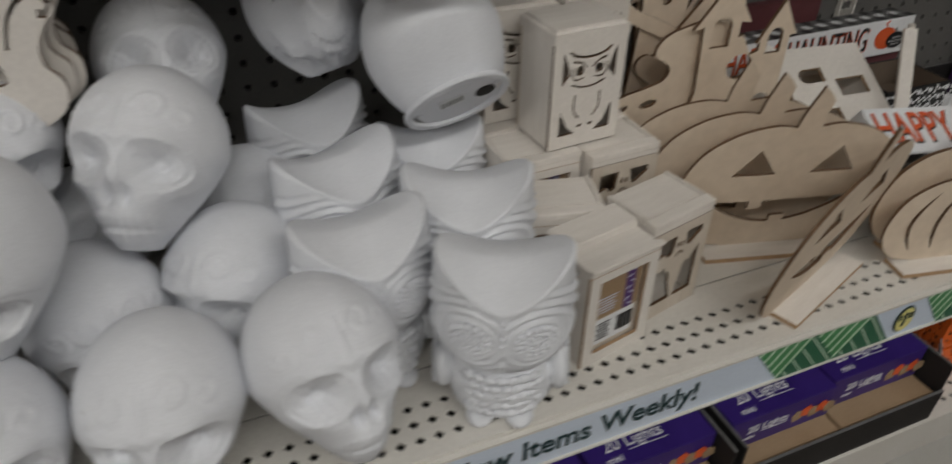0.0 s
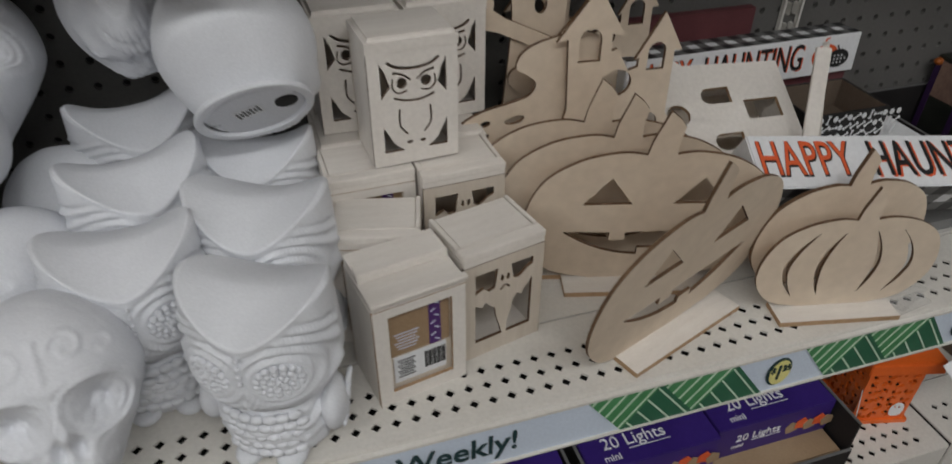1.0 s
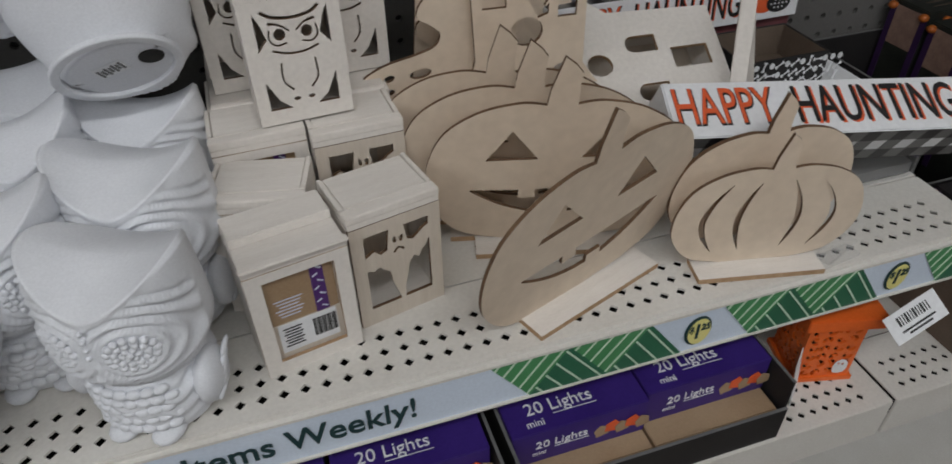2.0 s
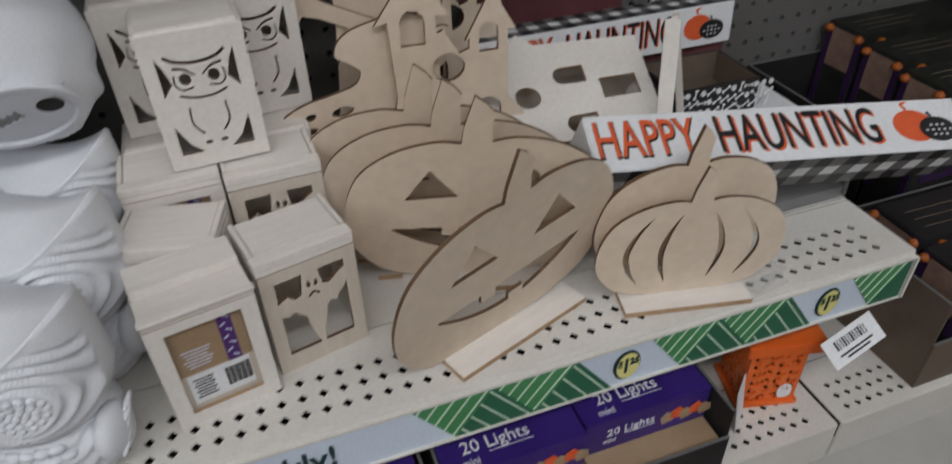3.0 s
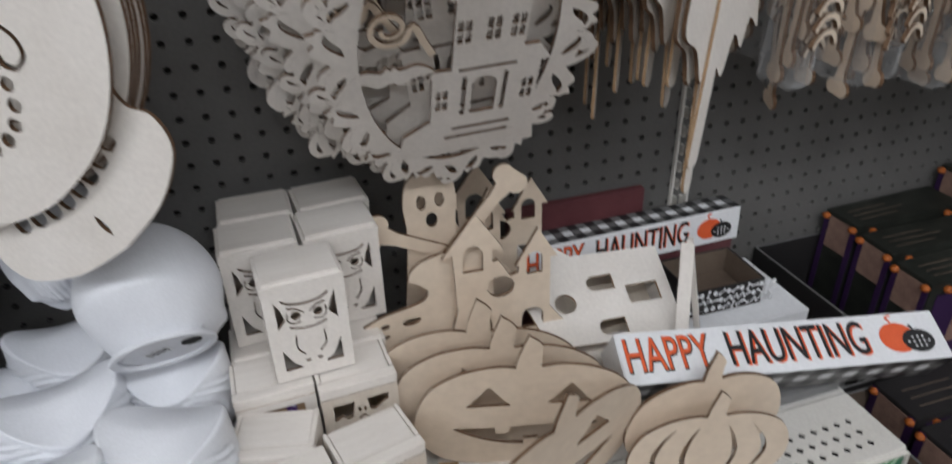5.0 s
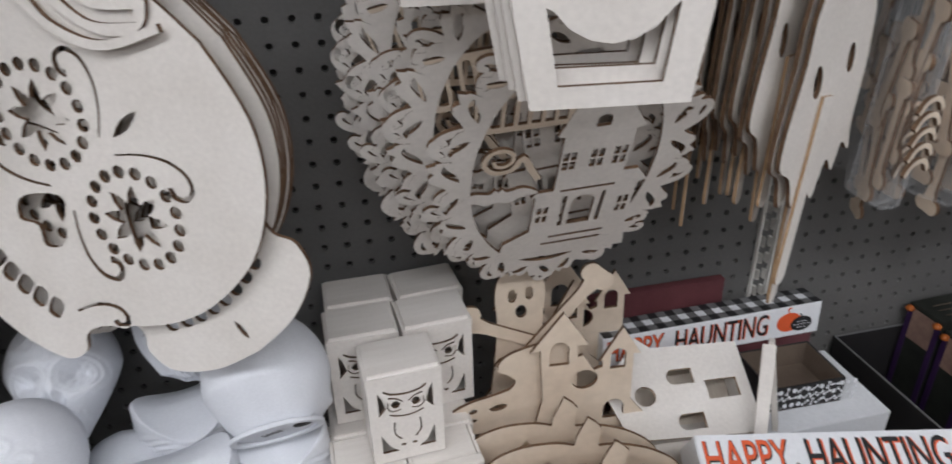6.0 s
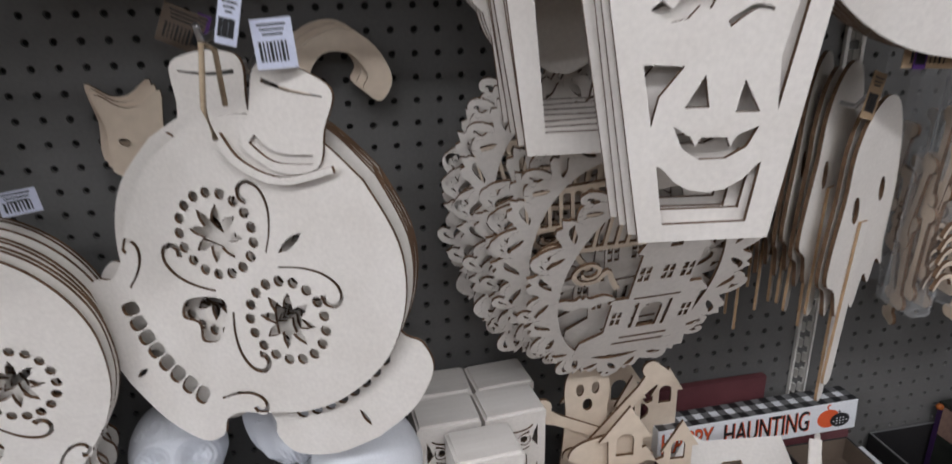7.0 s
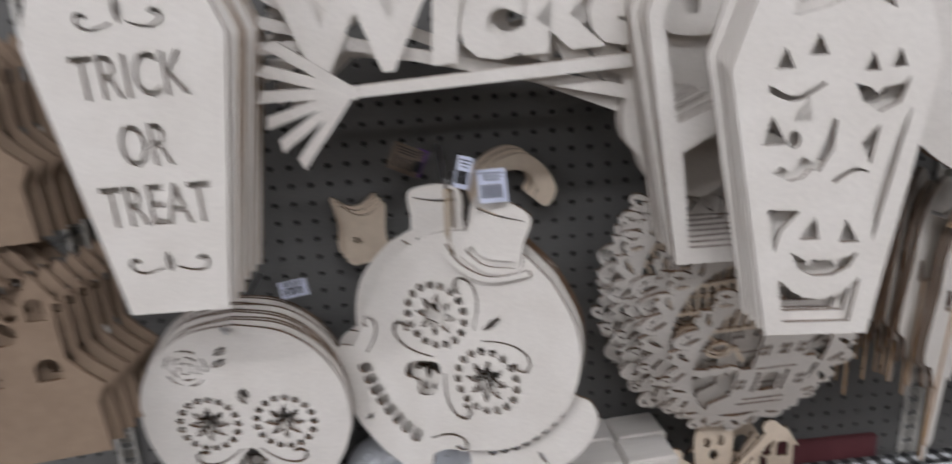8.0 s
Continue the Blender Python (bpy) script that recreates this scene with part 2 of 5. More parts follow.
def leaf(x0, y0, x1, y1, w):
    """A pointed slit from one end to the other."""
    d = Vector((x1 - x0, y1 - y0))
    n = Vector((-d.y, d.x)).normalized() * w
    m = Vector((x0, y0)) + d / 2
    q = [Vector((x0, y0)) + d * f for f in (0.25, 0.75)]
    return [(x0, y0), tuple(q[0] - n * 0.75), tuple(m - n), tuple(q[1] - n * 0.75), (x1, y1), tuple(q[1] + n * 0.75), tuple(m + n), tuple(q[0] + n * 0.75)]


def standing(name, me, at, yaw, label, category, group="", lean=0.0, roll=0.0, extra=()):
    """A flat cut-out as a thing; extra are parts (name, mesh, pose, label)."""
    ob = new(name, me)
    ob.matrix_world = Matrix.Translation(at) @ pose(0, 0, 0, 0, 0, yaw) @ pose(0, 0, 0, lean, 0, 0) @ pose(0, 0, 0, 0, roll, 0)
    for n, mm, q, lb in extra:
        link_mesh(n, mm, ob, lb, q)
    return tagged(ob, label, category, group)


# ---- the store around ----
def slab(name, sx, sy, sz, x0, y0, z0, material, label, category, bevel=0.0):
    ob = part(name, box_bm(sx, sy, sz, x0, y0, z0, bevel), material, None, label)
    return tagged(ob, label, category, kind="structure")


slab("floor", 10, 6, 0.1, -4, -4, -0.1, M_FLOOR, "worn brown polished store floor", "floor")
slab("ceiling", 10, 6, 0.1, -4, -4, CEIL, M_WHITE, "plain white store ceiling", "ceiling")
slab("wall_north", 10, 0.1, CEIL, -4, 2.0, 0, M_WALL, "plain pale store wall behind the shelving", "wall")
slab("wall_south", 10, 0.1, CEIL, -4, -4.1, 0, M_WALL, "plain pale store wall across the aisle", "wall")
slab("wall_west", 0.1, 6, CEIL, -4.1, -4, 0, M_WALL, "plain pale store side wall", "wall")
slab("wall_east", 0.1, 6, CEIL, 6, -4, 0, M_WALL, "plain pale store side wall", "wall")
for ly, share in ((-2.7, 0.80), (-1.0, 1.12)):
    for lx, power in ((-2.4, 27), (0.2, 23), (2.8, 11)):
        tube_light(lx, ly, 2.2, power * share)

# ---- shelving ----
PITCH = 0.0254


def pegboard_bm(x0, x1, z0, z1, px, pz, r=0.0040, depth=0.006):
    """A board of square cells, each with a round hole through it."""
    c0, c1 = math.ceil((x0 - px) / PITCH), math.floor((x1 - px) / PITCH)
    r0, r1 = math.ceil((z0 - pz) / PITCH), math.floor((z1 - pz) / PITCH)
    h = PITCH / 2
    square = [(h, 0), (h, h), (0, h), (-h, h), (-h, 0), (-h, -h), (0, -h), (h, -h)]
    ring = [(r * math.cos(k * math.tau / 8), r * math.sin(k * math.tau / 8)) for k in range(8)]
    verts, faces = [], []
    for c in range(c0, c1 + 1):
        for w in range(r0, r1 + 1):
            x, z, b = px + c * PITCH, pz + w * PITCH, len(verts)
            verts += [(x + u, 0, z + v) for u, v in square] + [(x + u, 0, z + v) for u, v in ring] + [(x + u, depth, z + v) for u, v in ring]
            for k in range(8):
                n = (k + 1) % 8
                faces += [(b + k, b + 8 + k, b + 8 + n, b + n), (b + 8 + k, b + 16 + k, b + 16 + n, b + 8 + n)]
    me = bpy.data.meshes.new("pegboard")
    me.from_pydata(verts, [], faces)
    me.materials.append(M_PEG)
    return me


peg = new("pegboard_wall", pegboard_bm(-0.95, 2.1, 1.0, 2.3, 0.332, 1.369))
peg.location.y = BACK
tagged(peg, "grey painted pegboard back panel with rows of round holes", "pegboard", kind="structure")
# solid sheet, its colour giving the shade seen through the peg holes
slab("pegboard_backing", 3.2, 0.012, 2.3, -1.0, BACK + 0.0065, 0.02, M_GAP_SHADE, "near-black sheet for the shade behind the pegboard", "backing")


def upright(x):
    """A slotted steel standard on the board."""
    loops = [[(-0.014, 0), (0.014, 0), (0.014, 1.9), (-0.014, 1.9)]]
    for k in range(60):
        z = 0.45 + k * 0.0254
        loops += [[(-0.007, z), (-0.003, z), (-0.003, z + 0.014), (-0.007, z + 0.014)], [(0.003, z), (0.007, z), (0.007, z + 0.014), (0.003, z + 0.014)]]
    ob = new("shelf_upright", plate_mesh("shelf_upright", loops, 0.006, M_SHELF, M_SHELF))
    ob.location = (x, BACK - 0.0045, 0.38)
    tagged(ob, "cream slotted steel upright on the pegboard", "upright", kind="structure")


upright(0.853)
upright(-0.36)


def shelf(name, x0, x1, y0, y1, z, lip, label, holes=3, seam=0.085):
    """A steel shelf: perforated front tray, plain rear deck and a turned-down lip."""
    root = empty(name, (x0, y0, z), label, "shelf", "shelves", kind="structure")
    w, d = x1 - x0, y1 - y0
    loops = [[(0, 0.002), (w, 0.002), (w, seam - 0.001), (0, seam - 0.001)]]
    n = int((w - 0.03) / 0.0152)
    for r in range(holes):
        for k in range(n):
            cx, cy, s = w - 0.03 - k * 0.0152, 0.0175 + r * 0.0155, 0.0044
            loops.append([(cx - s, cy), (cx, cy - s), (cx + s, cy), (cx, cy + s)])
    me = plate_mesh("front_deck", loops, 0.002, M_SHELF, M_SHELF, upright=False)
    link_mesh("front_deck", me, root, "perforated cream front deck", pose(0, 0, -0.001))
    part("rear_deck", box_bm(w, d - seam - 0.001, 0.002, 0, seam + 0.001, -0.002), M_SHELF, root)
    # near-black slab in place of the shade under the deck
    part("underside", box_bm(w - 0.004, d - 0.01, 0.003, 0.002, 0.005, -0.03), M_GAP_SHADE, root, "near-black slab for the shade under the deck")
    lipbm = box_bm(w, 0.003, lip, 0, 0, -lip)
    bmesh.ops.bevel(lipbm, geom=lipbm.edges[:], offset=0.001, segments=2, affect="EDGES")
    part("front_lip", lipbm, M_SHELF, root)
    part("end_plate", box_bm(0.002, d - 0.004, 0.045, w - 0.002, 0.004, -0.047), M_SHELF, root)
    return root


shelf("shelf_upper", -0.95, 0.903, FRONT + 0.002, BACK, SHELF, 0.055, "cream enamelled steel shelf with a perforated front edge")
LOW = 0.85
shelf("shelf_lower", -0.95, 0.888, 0.335, BACK, LOW, 0.06, "cream enamelled lower steel shelf with a perforated front edge")
shelf("shelf_lower", 0.893, 2.1, 0.335, BACK, LOW, 0.06, "cream enamelled lower steel shelf of the next bay, scuffed")
slab("base_deck", 3.05, 0.45, 0.16, -0.95, 0.27, 0.0, M_SHELF, "cream steel base deck of the shelving", "shelf base")


# ---- price strip along the shelf front ----
def tri_lines(a, b, c, n, w):
    """Lines across the triangle abc, parallel to ab."""
    out = []
    for k in range(n):
        f = (k + 0.35) / n
        p, q = Vector(a).lerp(Vector(c), f), Vector(b).lerp(Vector(c), f)
        d = (q - p).normalized()
        nn = Vector((-d.y, d.x)) * w / 2
        out.append([tuple(p + nn), tuple(q + nn), tuple(q - nn), tuple(p - nn)])
    return out


def flat(name, loops, material, parent, at, label="", thick=0.0006):
    return link_mesh(name, plate_mesh(name, loops, thick, material, material), parent, label, pose(*at))


strip = empty("price_strip", (0, FRONT, 1.028), "pale blue shelf-edge strip printed with green chevrons and prices", "price strip")
H = 0.045
part("backing", box_bm(1.85, 0.0016, H, -0.95, 0.0004, 0), M_BLUE, strip)
part("holder_rail", box_bm(1.853, 0.004, 0.0025, -0.95, -0.002, H), M_SHELF, strip, "cream moulding rim of the strip holder")
part("holder_rail", box_bm(1.853, 0.004, 0.002, -0.95, -0.002, -0.002), M_SHELF, strip, "cream moulding rim of the strip holder")
part("end_cap", box_bm(0.003, 0.006, H + 0.003, 0.901, -0.003, -0.001), M_SHELF, strip)
for x in (-0.7, -0.5, 0.427, 0.629, 0.831):
    T, B, e = [x, x + 0.066, x + 0.136], [x + 0.034, x + 0.102, x + 0.170], 0.0002
    light = [[(T[0], H), (B[0], 0), (T[1], H)], [(T[1], H), (B[1], 0), (T[2], H)]]
    dark = [[(B[0], 0), (B[1], 0), (T[1], H)], [(B[1], 0), (B[2], 0), (T[2], H)]]
    if x > 0.8:
        light, dark = light[:1], [[(B[0], 0), (0.9, 0), (0.9, H), (T[1], H)]]
    flat("chevron", light, M_GREEN, strip, (0, -0.0003, 0), "mid green printed chevron")
    flat("chevron", dark, M_DGREEN, strip, (0, -0.0003, 0), "dark green printed chevron")
    lines = []
    for t3 in light:
        lines += tri_lines(t3[1], t3[2], t3[0], 5, 0.0016)
    for t3 in dark:
        lines += tri_lines(t3[2], t3[1], t3[0], 4, 0.0016) if len(t3) == 3 else []
    for line in lines:
        flat("chevron_line", [line], M_LIME, strip, (0, -0.0008, 0), "pale green line")
    if x > 0.3:
        px = x - 0.020
        if px > 0.5:
            flat("price_disc", [ellipse(px, H / 2, 0.0125, 0.0165, 24)], M_INK, strip, (0, -0.0006, 0), "dark ring round the price")
            flat("price_disc", [ellipse(px + 0.001, H / 2 - 0.001, 0.0105, 0.0145, 24)], M_YELLOW, strip, (0, -0.0011, 0), "pale yellow price disc")
            for body, size, dx, dz in (("1", 0.024, -0.0012, -0.0006), ("25", 0.0100, 0.0062, 0.0040), ("$", 0.0095, -0.0070, 0.0035)):
                link_mesh("lettering", text_mesh(body, size, M_INK, weight=0.0003, width=0.85), strip, "dark price figures", pose(px + dx, -0.0018, H / 2 + dz))
link_mesh("lettering", text_mesh("New Items Weekly!", 0.031, M_INK, weight=0.0004, width=0.92), strip, "dark teal words", pose(0.255, -0.0006, H / 2))

# unseen shelf added above the next bay to shade its packs and pegboard
slab("shelf_upper", 0.80, 0.45, 0.03, 1.27, 0.272, 1.50, M_SHELF, "unseen cream shelf added above the next bay for shade", "shelf", 0.001)


# ---- small wooden lantern boxes ----
LW, LD, LH = 0.072, 0.056, 0.108


def owl_holes():
    """Openings that leave an owl standing in its window (x from the middle, y up)."""
    out = []
    for s in (-1, 1):
        def f(*p):
            return [(s * x, y) for x, y in p][::s]
        out.append(f((0.0265, 0.0880), (0.0265, 0.0590), (0.0192, 0.0680), (0.0225, 0.0800)))
        out.append(f((0.0265, 0.036), (0.0265, 0.012), (0.010, 0.012), (0.0185, 0.0195)))
        out.append(ellipse(s * 0.0098, 0.0705, 0.0042, 0.0044, 14))
        out.append(stroke([(s * 0.0168, 0.0745), (s * 0.0172, 0.067), (s * 0.0125, 0.0626), (s * 0.0055, 0.0638)], 0.0014))
        out.append(stroke([(s * 0.0165, 0.0795), (s * 0.0090, 0.0774), (s * 0.0025, 0.0722)], 0.0022, 0.0012))
        out.append(stroke([(s * 0.0125, 0.049), (s * 0.0128, 0.035), (s * 0.007, 0.0265)], 0.0016))
        out.append(ellipse(s * 0.0055, 0.0190, 0.0026, 0.0016, 8))
    out.append(stroke([(-0.0205, 0.0885), (-0.0135, 0.0838), (0.0, 0.0818), (0.0135, 0.0838), (0.0205, 0.0885)], 0.0024))
    out.append(stroke([(-0.0165, 0.0590), (-0.008, 0.0560), (0.0, 0.0552), (0.008, 0.0560), (0.0165, 0.0590)], 0.0018))
    return out


def ghost_holes():
    """The window round a floating ghost: one opening left and one right of it, and its face."""
    out = []
    out.append([(-0.026, 0.086), (-0.006, 0.086), (-0.0075, 0.075), (-0.0085, 0.068), (-0.014, 0.066), (-0.0185, 0.071), (-0.026, 0.067)])
    out.append([(0.006, 0.086), (0.026, 0.086), (0.026, 0.079), (0.0205, 0.076), (0.0165, 0.0725), (0.0125, 0.070), (0.008, 0.072)])
    out.append([(-0.026, 0.056), (-0.0205, 0.052), (-0.0165, 0.056), (-0.0125, 0.051), (-0.008, 0.047), (-0.0065, 0.036), (-0.003, 0.024), (-0.001, 0.016), (-0.026, 0.016)])
    out.append([(0.026, 0.066), (0.026, 0.016), (0.003, 0.016), (0.0035, 0.028), (0.007, 0.040), (0.0085, 0.049), (0.0125, 0.054), (0.0165, 0.051), (0.019, 0.057), (0.022, 0.059)])
    out += [ellipse(-0.0022, 0.0755, 0.0016, 0.0032, 10, 8), ellipse(0.0032, 0.0750, 0.0016, 0.0032, 10, -8)]
    out.append(stroke([(-0.0035, 0.0635), (0.0008, 0.0672), (0.0048, 0.0640)], 0.0018))
    return out


def lantern(kind):
    """A box with a sliding lid. Front to -y: a fretted panel, or the plain back with its card."""
    root = empty("wooden_lantern", (0, 0, 0))
    t = 0.003
    rect = [(-LW / 2, 0), (LW / 2, 0), (LW / 2, LH - 0.012), (-LW / 2, LH - 0.012)]
    if kind in ("owl", "ghost"):
        holes = owl_holes() if kind == "owl" else ghost_holes()
        link_mesh("fretted_panel", plate_mesh("fretted_panel", [rect] + holes, t, M_WOOD_V if kind == "ghost" else M_PALE, M_CHAR), root, "front panel cut with a " + kind, pose(0, -LD / 2 + t / 2, 0))
    else:
        win = [(-0.025, 0.012), (0.025, 0.012), (0.025, 0.088), (-0.025, 0.088)]
        link_mesh("frame_panel", plate_mesh("frame_panel", [rect, win], t, M_PALE, M_EDGE), root, "", pose(0, -LD / 2 + t / 2, 0))
        part("inner_panel", box_bm(LW - 0.012, 0.002, LH - 0.014, None, -LD / 2 + 0.006, 0.001), M_WOOD_V, root)
        part("card", box_bm(0.0495, 0.0006, 0.045, -0.0248, -LD / 2 + 0.0052, 0.043), M_KRAFT, root, "brown kraft product card")
        band = part("card_band", box_bm(0.0095, 0.0004, 0.045, 0.008, -LD / 2 + 0.0047, 0.043), M_PLUM, root, "purple printed band")
        bars = bmesh.new()
        for k in range(7):
            add_box(bars, 0.0045, 0.0003, 0.0012, pose(0.0128 + 0.0016 * (-1) ** k, -LD / 2 + 0.0044, 0.047 + k * 0.006, 0, 30 * (-1) ** k, 0))
        for k in range(6):
            add_box(bars, 0.020 - 0.003 * (k % 3), 0.0003, 0.0009, pose(-0.010, -LD / 2 + 0.005, 0.064 - k * 0.003))
        part("print", bars, M_LABEL, root, "pale printed marks")
        part("sticker", box_bm(0.043, 0.0006, 0.027, -0.0215, -LD / 2 + 0.0050, 0.0145), M_CARD, root, "white barcode sticker")
        ink = bmesh.new()
        for k in range(14):
            add_box(ink, 0.0006 + 0.0006 * (k % 3 == 0), 0.0003, 0.017, pose(0.004 + k * 0.00125, -LD / 2 + 0.0047, 0.029))
        for k in range(7):
            add_box(ink, 0.014 - 0.003 * (k % 2), 0.0003, 0.0011, pose(-0.0115, -LD / 2 + 0.0047, 0.037 - k * 0.0028))
        tagged(part("barcode", ink, M_BLACK, root), "black bars and lines of print", kind="stuff")
    for s in (-1, 1):
        part("side_panel", box_bm(t, LD - 2 * t, LH - 0.012, s * (LW / 2 - t / 2) - t / 2, -LD / 2 + t, 0, 0.0004), M_PALE, root)
    part("back_panel", box_bm(LW, t, LH - 0.012, None, LD / 2 - t, 0, 0.0004), M_WOOD_V, root)
    part("bottom_panel", box_bm(LW - 2 * t, LD - 2 * t, t, None, None, 0.001), M_PALE, root)
    if kind == "owl":
        bm = box_bm(LW + 0.001, LD + 0.001, 0.012, None, None, LH - 0.0118)
        bmesh.ops.bevel(bm, geom=[e for e in bm.edges if all(v.co.z > LH - 0.005 for v in e.verts)], offset=0.0035, segments=3, affect="EDGES")
        part("lid", bm, M_PALE, root, "pale sanded lid")
    else:
        part("lid_rim", box_bm(LW, LD, 0.0055, None, None, LH - 0.0118, 0.0005), M_PALE, root)
        if kind == "slid":
            part("sliding_lid", box_bm(LW - 0.001, LD * 0.52, 0.0075, None, -LD / 2 + LD * 0.48, LH - 0.0062, 0.0009), M_PALE, root, "pale sliding lid")
            part("lid_ledge", box_bm(LW + 0.002, 0.006, 0.003, None, -LD / 2 - 0.003, LH - 0.0062, 0.0007), M_PALE, root)
            return root
        part("sliding_lid", box_bm(LW - 0.008, LD - 0.013, 0.005, None, -LD / 2 + 0.012, LH - 0.0062, 0.0007), M_PALE, root, "pale sliding lid")
        part("lid_stop", box_bm(LW + 0.0006, 0.011, 0.006, None, -LD / 2 - 0.0005, LH - 0.0062, 0.0007), M_PALE, root)
        for s in (-1, 1):
            part("lid_rail", box_bm(0.0035, LD - 0.012, 0.006, s * (LW / 2 - 0.0017) - 0.00175, -LD / 2 + 0.0115, LH - 0.0062, 0.0005), M_PALE, root)
    return root


LABELS = {"owl": "pale wooden lantern box with an owl cut into its front", "ghost": "pale wooden lantern box with a ghost cut into its front", "back": "pale wooden lantern box showing its card and barcode sticker", "slid": "pale wooden lantern box with its lid slid half open"}
protos = {k: tagged(lantern(k), LABELS[k], "lantern box", "wooden lantern boxes") for k in LABELS}
first = set()
ROW2 = SHELF + 0.0165
TIER2 = ROW2 + LH + 0.0012
tagged(part("shipping_tray", box_bm(0.168, 0.205, 0.016, 0.254, 0.487, SHELF, 0.001), M_KRAFT, None), "flat kraft shipping tray under the rear lantern boxes", "tray")


def put_lantern(kind, x, y, z, yaw):
    """x, y: the middle of the front face's foot."""
    m = pose(x, y, z, 0, 0, yaw) @ pose(0, LD / 2, 0)
    if kind in first:
        copy_thing(protos[kind], m)
    else:
        first.add(kind)
        protos[kind].matrix_basis = m


put_lantern("slid", 0.308, 0.388, SHELF, 11)
put_lantern("back", 0.287, 0.452, SHELF, -14)
put_lantern("ghost", 0.381, 0.416, SHELF, 13)
put_lantern("ghost", 0.374, 0.499, ROW2, 3)
put_lantern("back", 0.299, 0.511, ROW2, 2)
for bx, by in ((0.300, 0.569), (0.375, 0.557), (0.301, 0.628), (0.376, 0.616)):
    put_lantern("owl", bx, by, ROW2, 1)
put_lantern("owl", 0.340, 0.522, TIER2, 4)
put_lantern("owl", 0.308, 0.588, TIER2, 2)
put_lantern("owl", 0.385, 0.590, TIER2, 4)
put_lantern("owl", 0.310, 0.647, TIER2, 1)
put_lantern("owl", 0.388, 0.649, TIER2, 5)


# ---- white bisque owls ----
def owl_mesh():
    """A squat figurine: round body, wide head with pointed ears and a smooth brow, dotted eyes, scalloped breast."""
    bm = bmesh.new()
    N, XR, YR = 112, 0.0455, 0.0405
    prof = curve_pts([(0.0, 0.0), (0.026, 0.0), (0.033, 0.004), (0.0375, 0.016), (0.0395, 0.032), (0.0380, 0.043), (0.0350, 0.052), (0.0345, 0.0565)], 5, False)

    def crown(x, y):
        """The smooth shield of the head: a saddle between the ears that slopes down to the brow."""
        u = min(1.0, abs(x) / XR)
        ridge, brow = 0.1345 + 0.0135 * u ** 2.4, 0.1165 + 0.0315 * u ** 1.5
        v = min(1.0, abs(y) / (YR * math.sqrt(max(1e-4, 1 - u * u)) + 1e-5))
        return ridge + (brow - ridge) * v ** 1.4 if y < 0 else ridge - (ridge - 0.116 - 0.032 * u ** 2) * v ** 1.6

    rows = []
    for r, z in prof:
        row = []
        for k in range(N):
            a = k * math.tau / N
            f = 1.0
            if z > 0.008 and r > 0.03:
                f += 0.050 * math.sin(z * 520 + 1.7 * math.cos(a * 8)) * (0.4 + 0.6 * abs(math.sin(a * 4.5)))
            row.append(bm.verts.new((r * f * math.cos(a), r * f * math.sin(a) * 0.94, z)))
        rows.append(row)
    for i in range(1, 43):
        t, row = i / 42, []
        for k in range(N):
            a = k * math.tau / N
            c, sn = math.cos(a), math.sin(a)
            rim = crown(XR * c, YR * sn) - 0.0030
            z = 0.0570 + (rim - 0.0570) * t
            g = 0.81 + 0.25 * math.sin(min(1.0, t / 0.36) * math.pi / 2) - 0.105 * max(0.0, (t - 0.36) / 0.64) ** 1.4 * (1 - 0.55 * c ** 6)
            x, y = XR * c * g, YR * sn * g
            if sn < 0:
                rr = math.hypot(abs(x) - 0.0215, z - 0.0930)
                if 0.0140 < rr < 0.040 and t < 0.97:
                    w = 1 + 0.050 * math.sin((rr - 0.0140) * 1000)
                    x, y = x * w, y * w
            row.append(bm.verts.new((x, y, z)))
        rows.append(row)
    for q, dz in ((0.972, -0.0016), (0.965, -0.0004), (0.945, 0.0002), (0.91, 0.0), (0.84, 0.0), (0.72, 0.0), (0.58, 0.0), (0.44, 0.0), (0.3, 0.0), (0.16, 0.0), (0.05, 0.0)):
        row = []
        for k in range(N):
            a = k * math.tau / N
            x, y = XR * math.cos(a) * min(q, 1.02), YR * math.sin(a) * q
            row.append(bm.verts.new((x, y, crown(x / max(q, 1), y / max(q, 1)) + dz)))
        rows.append(row)
    for a, b in zip(rows, rows[1:]):
        for k in range(N):
            bm.faces.new((a[k], a[(k + 1) % N], b[(k + 1) % N], b[k]))
    bm.faces.new(rows[-1])

    def blob(x, y, z, rx, ry, rz, turn=None, u=10, v=6):
        g = bmesh.ops.create_uvsphere(bm, u_segments=u, v_segments=v, radius=1)
        m = Matrix.Translation((x, y, z)) @ (turn or Matrix()) @ Matrix.Diagonal((rx, ry, rz, 1))
        bmesh.ops.transform(bm, matrix=m, verts=g["verts"])

    for s in (-1, 1):
        cx, cz = s * 0.0215, 0.0930
        for ring, n, br in ((0.0040, 6, 0.0022), (0.0083, 11, 0.0025), (0.0125, 15, 0.0026)):
            for k in range(n):
                a = k * math.tau / n
                x, z = cx + ring * math.cos(a) * 0.95, cz + ring * math.sin(a) * 0.9
                y = -0.0424 * math.sqrt(max(0.05, 1 - (x / 0.0482) ** 2))
                blob(x, y, z, br, 0.0024, br, None, 8, 6)
        blob(cx, -0.0390, cz, 0.0026, 0.002, 0.0026, None, 8, 5)
        blob(s * 0.0395, -0.004, 0.036, 0.0095, 0.019, 0.021, pose(0, 0, 0, 18, 0, s * 8), 16, 10)
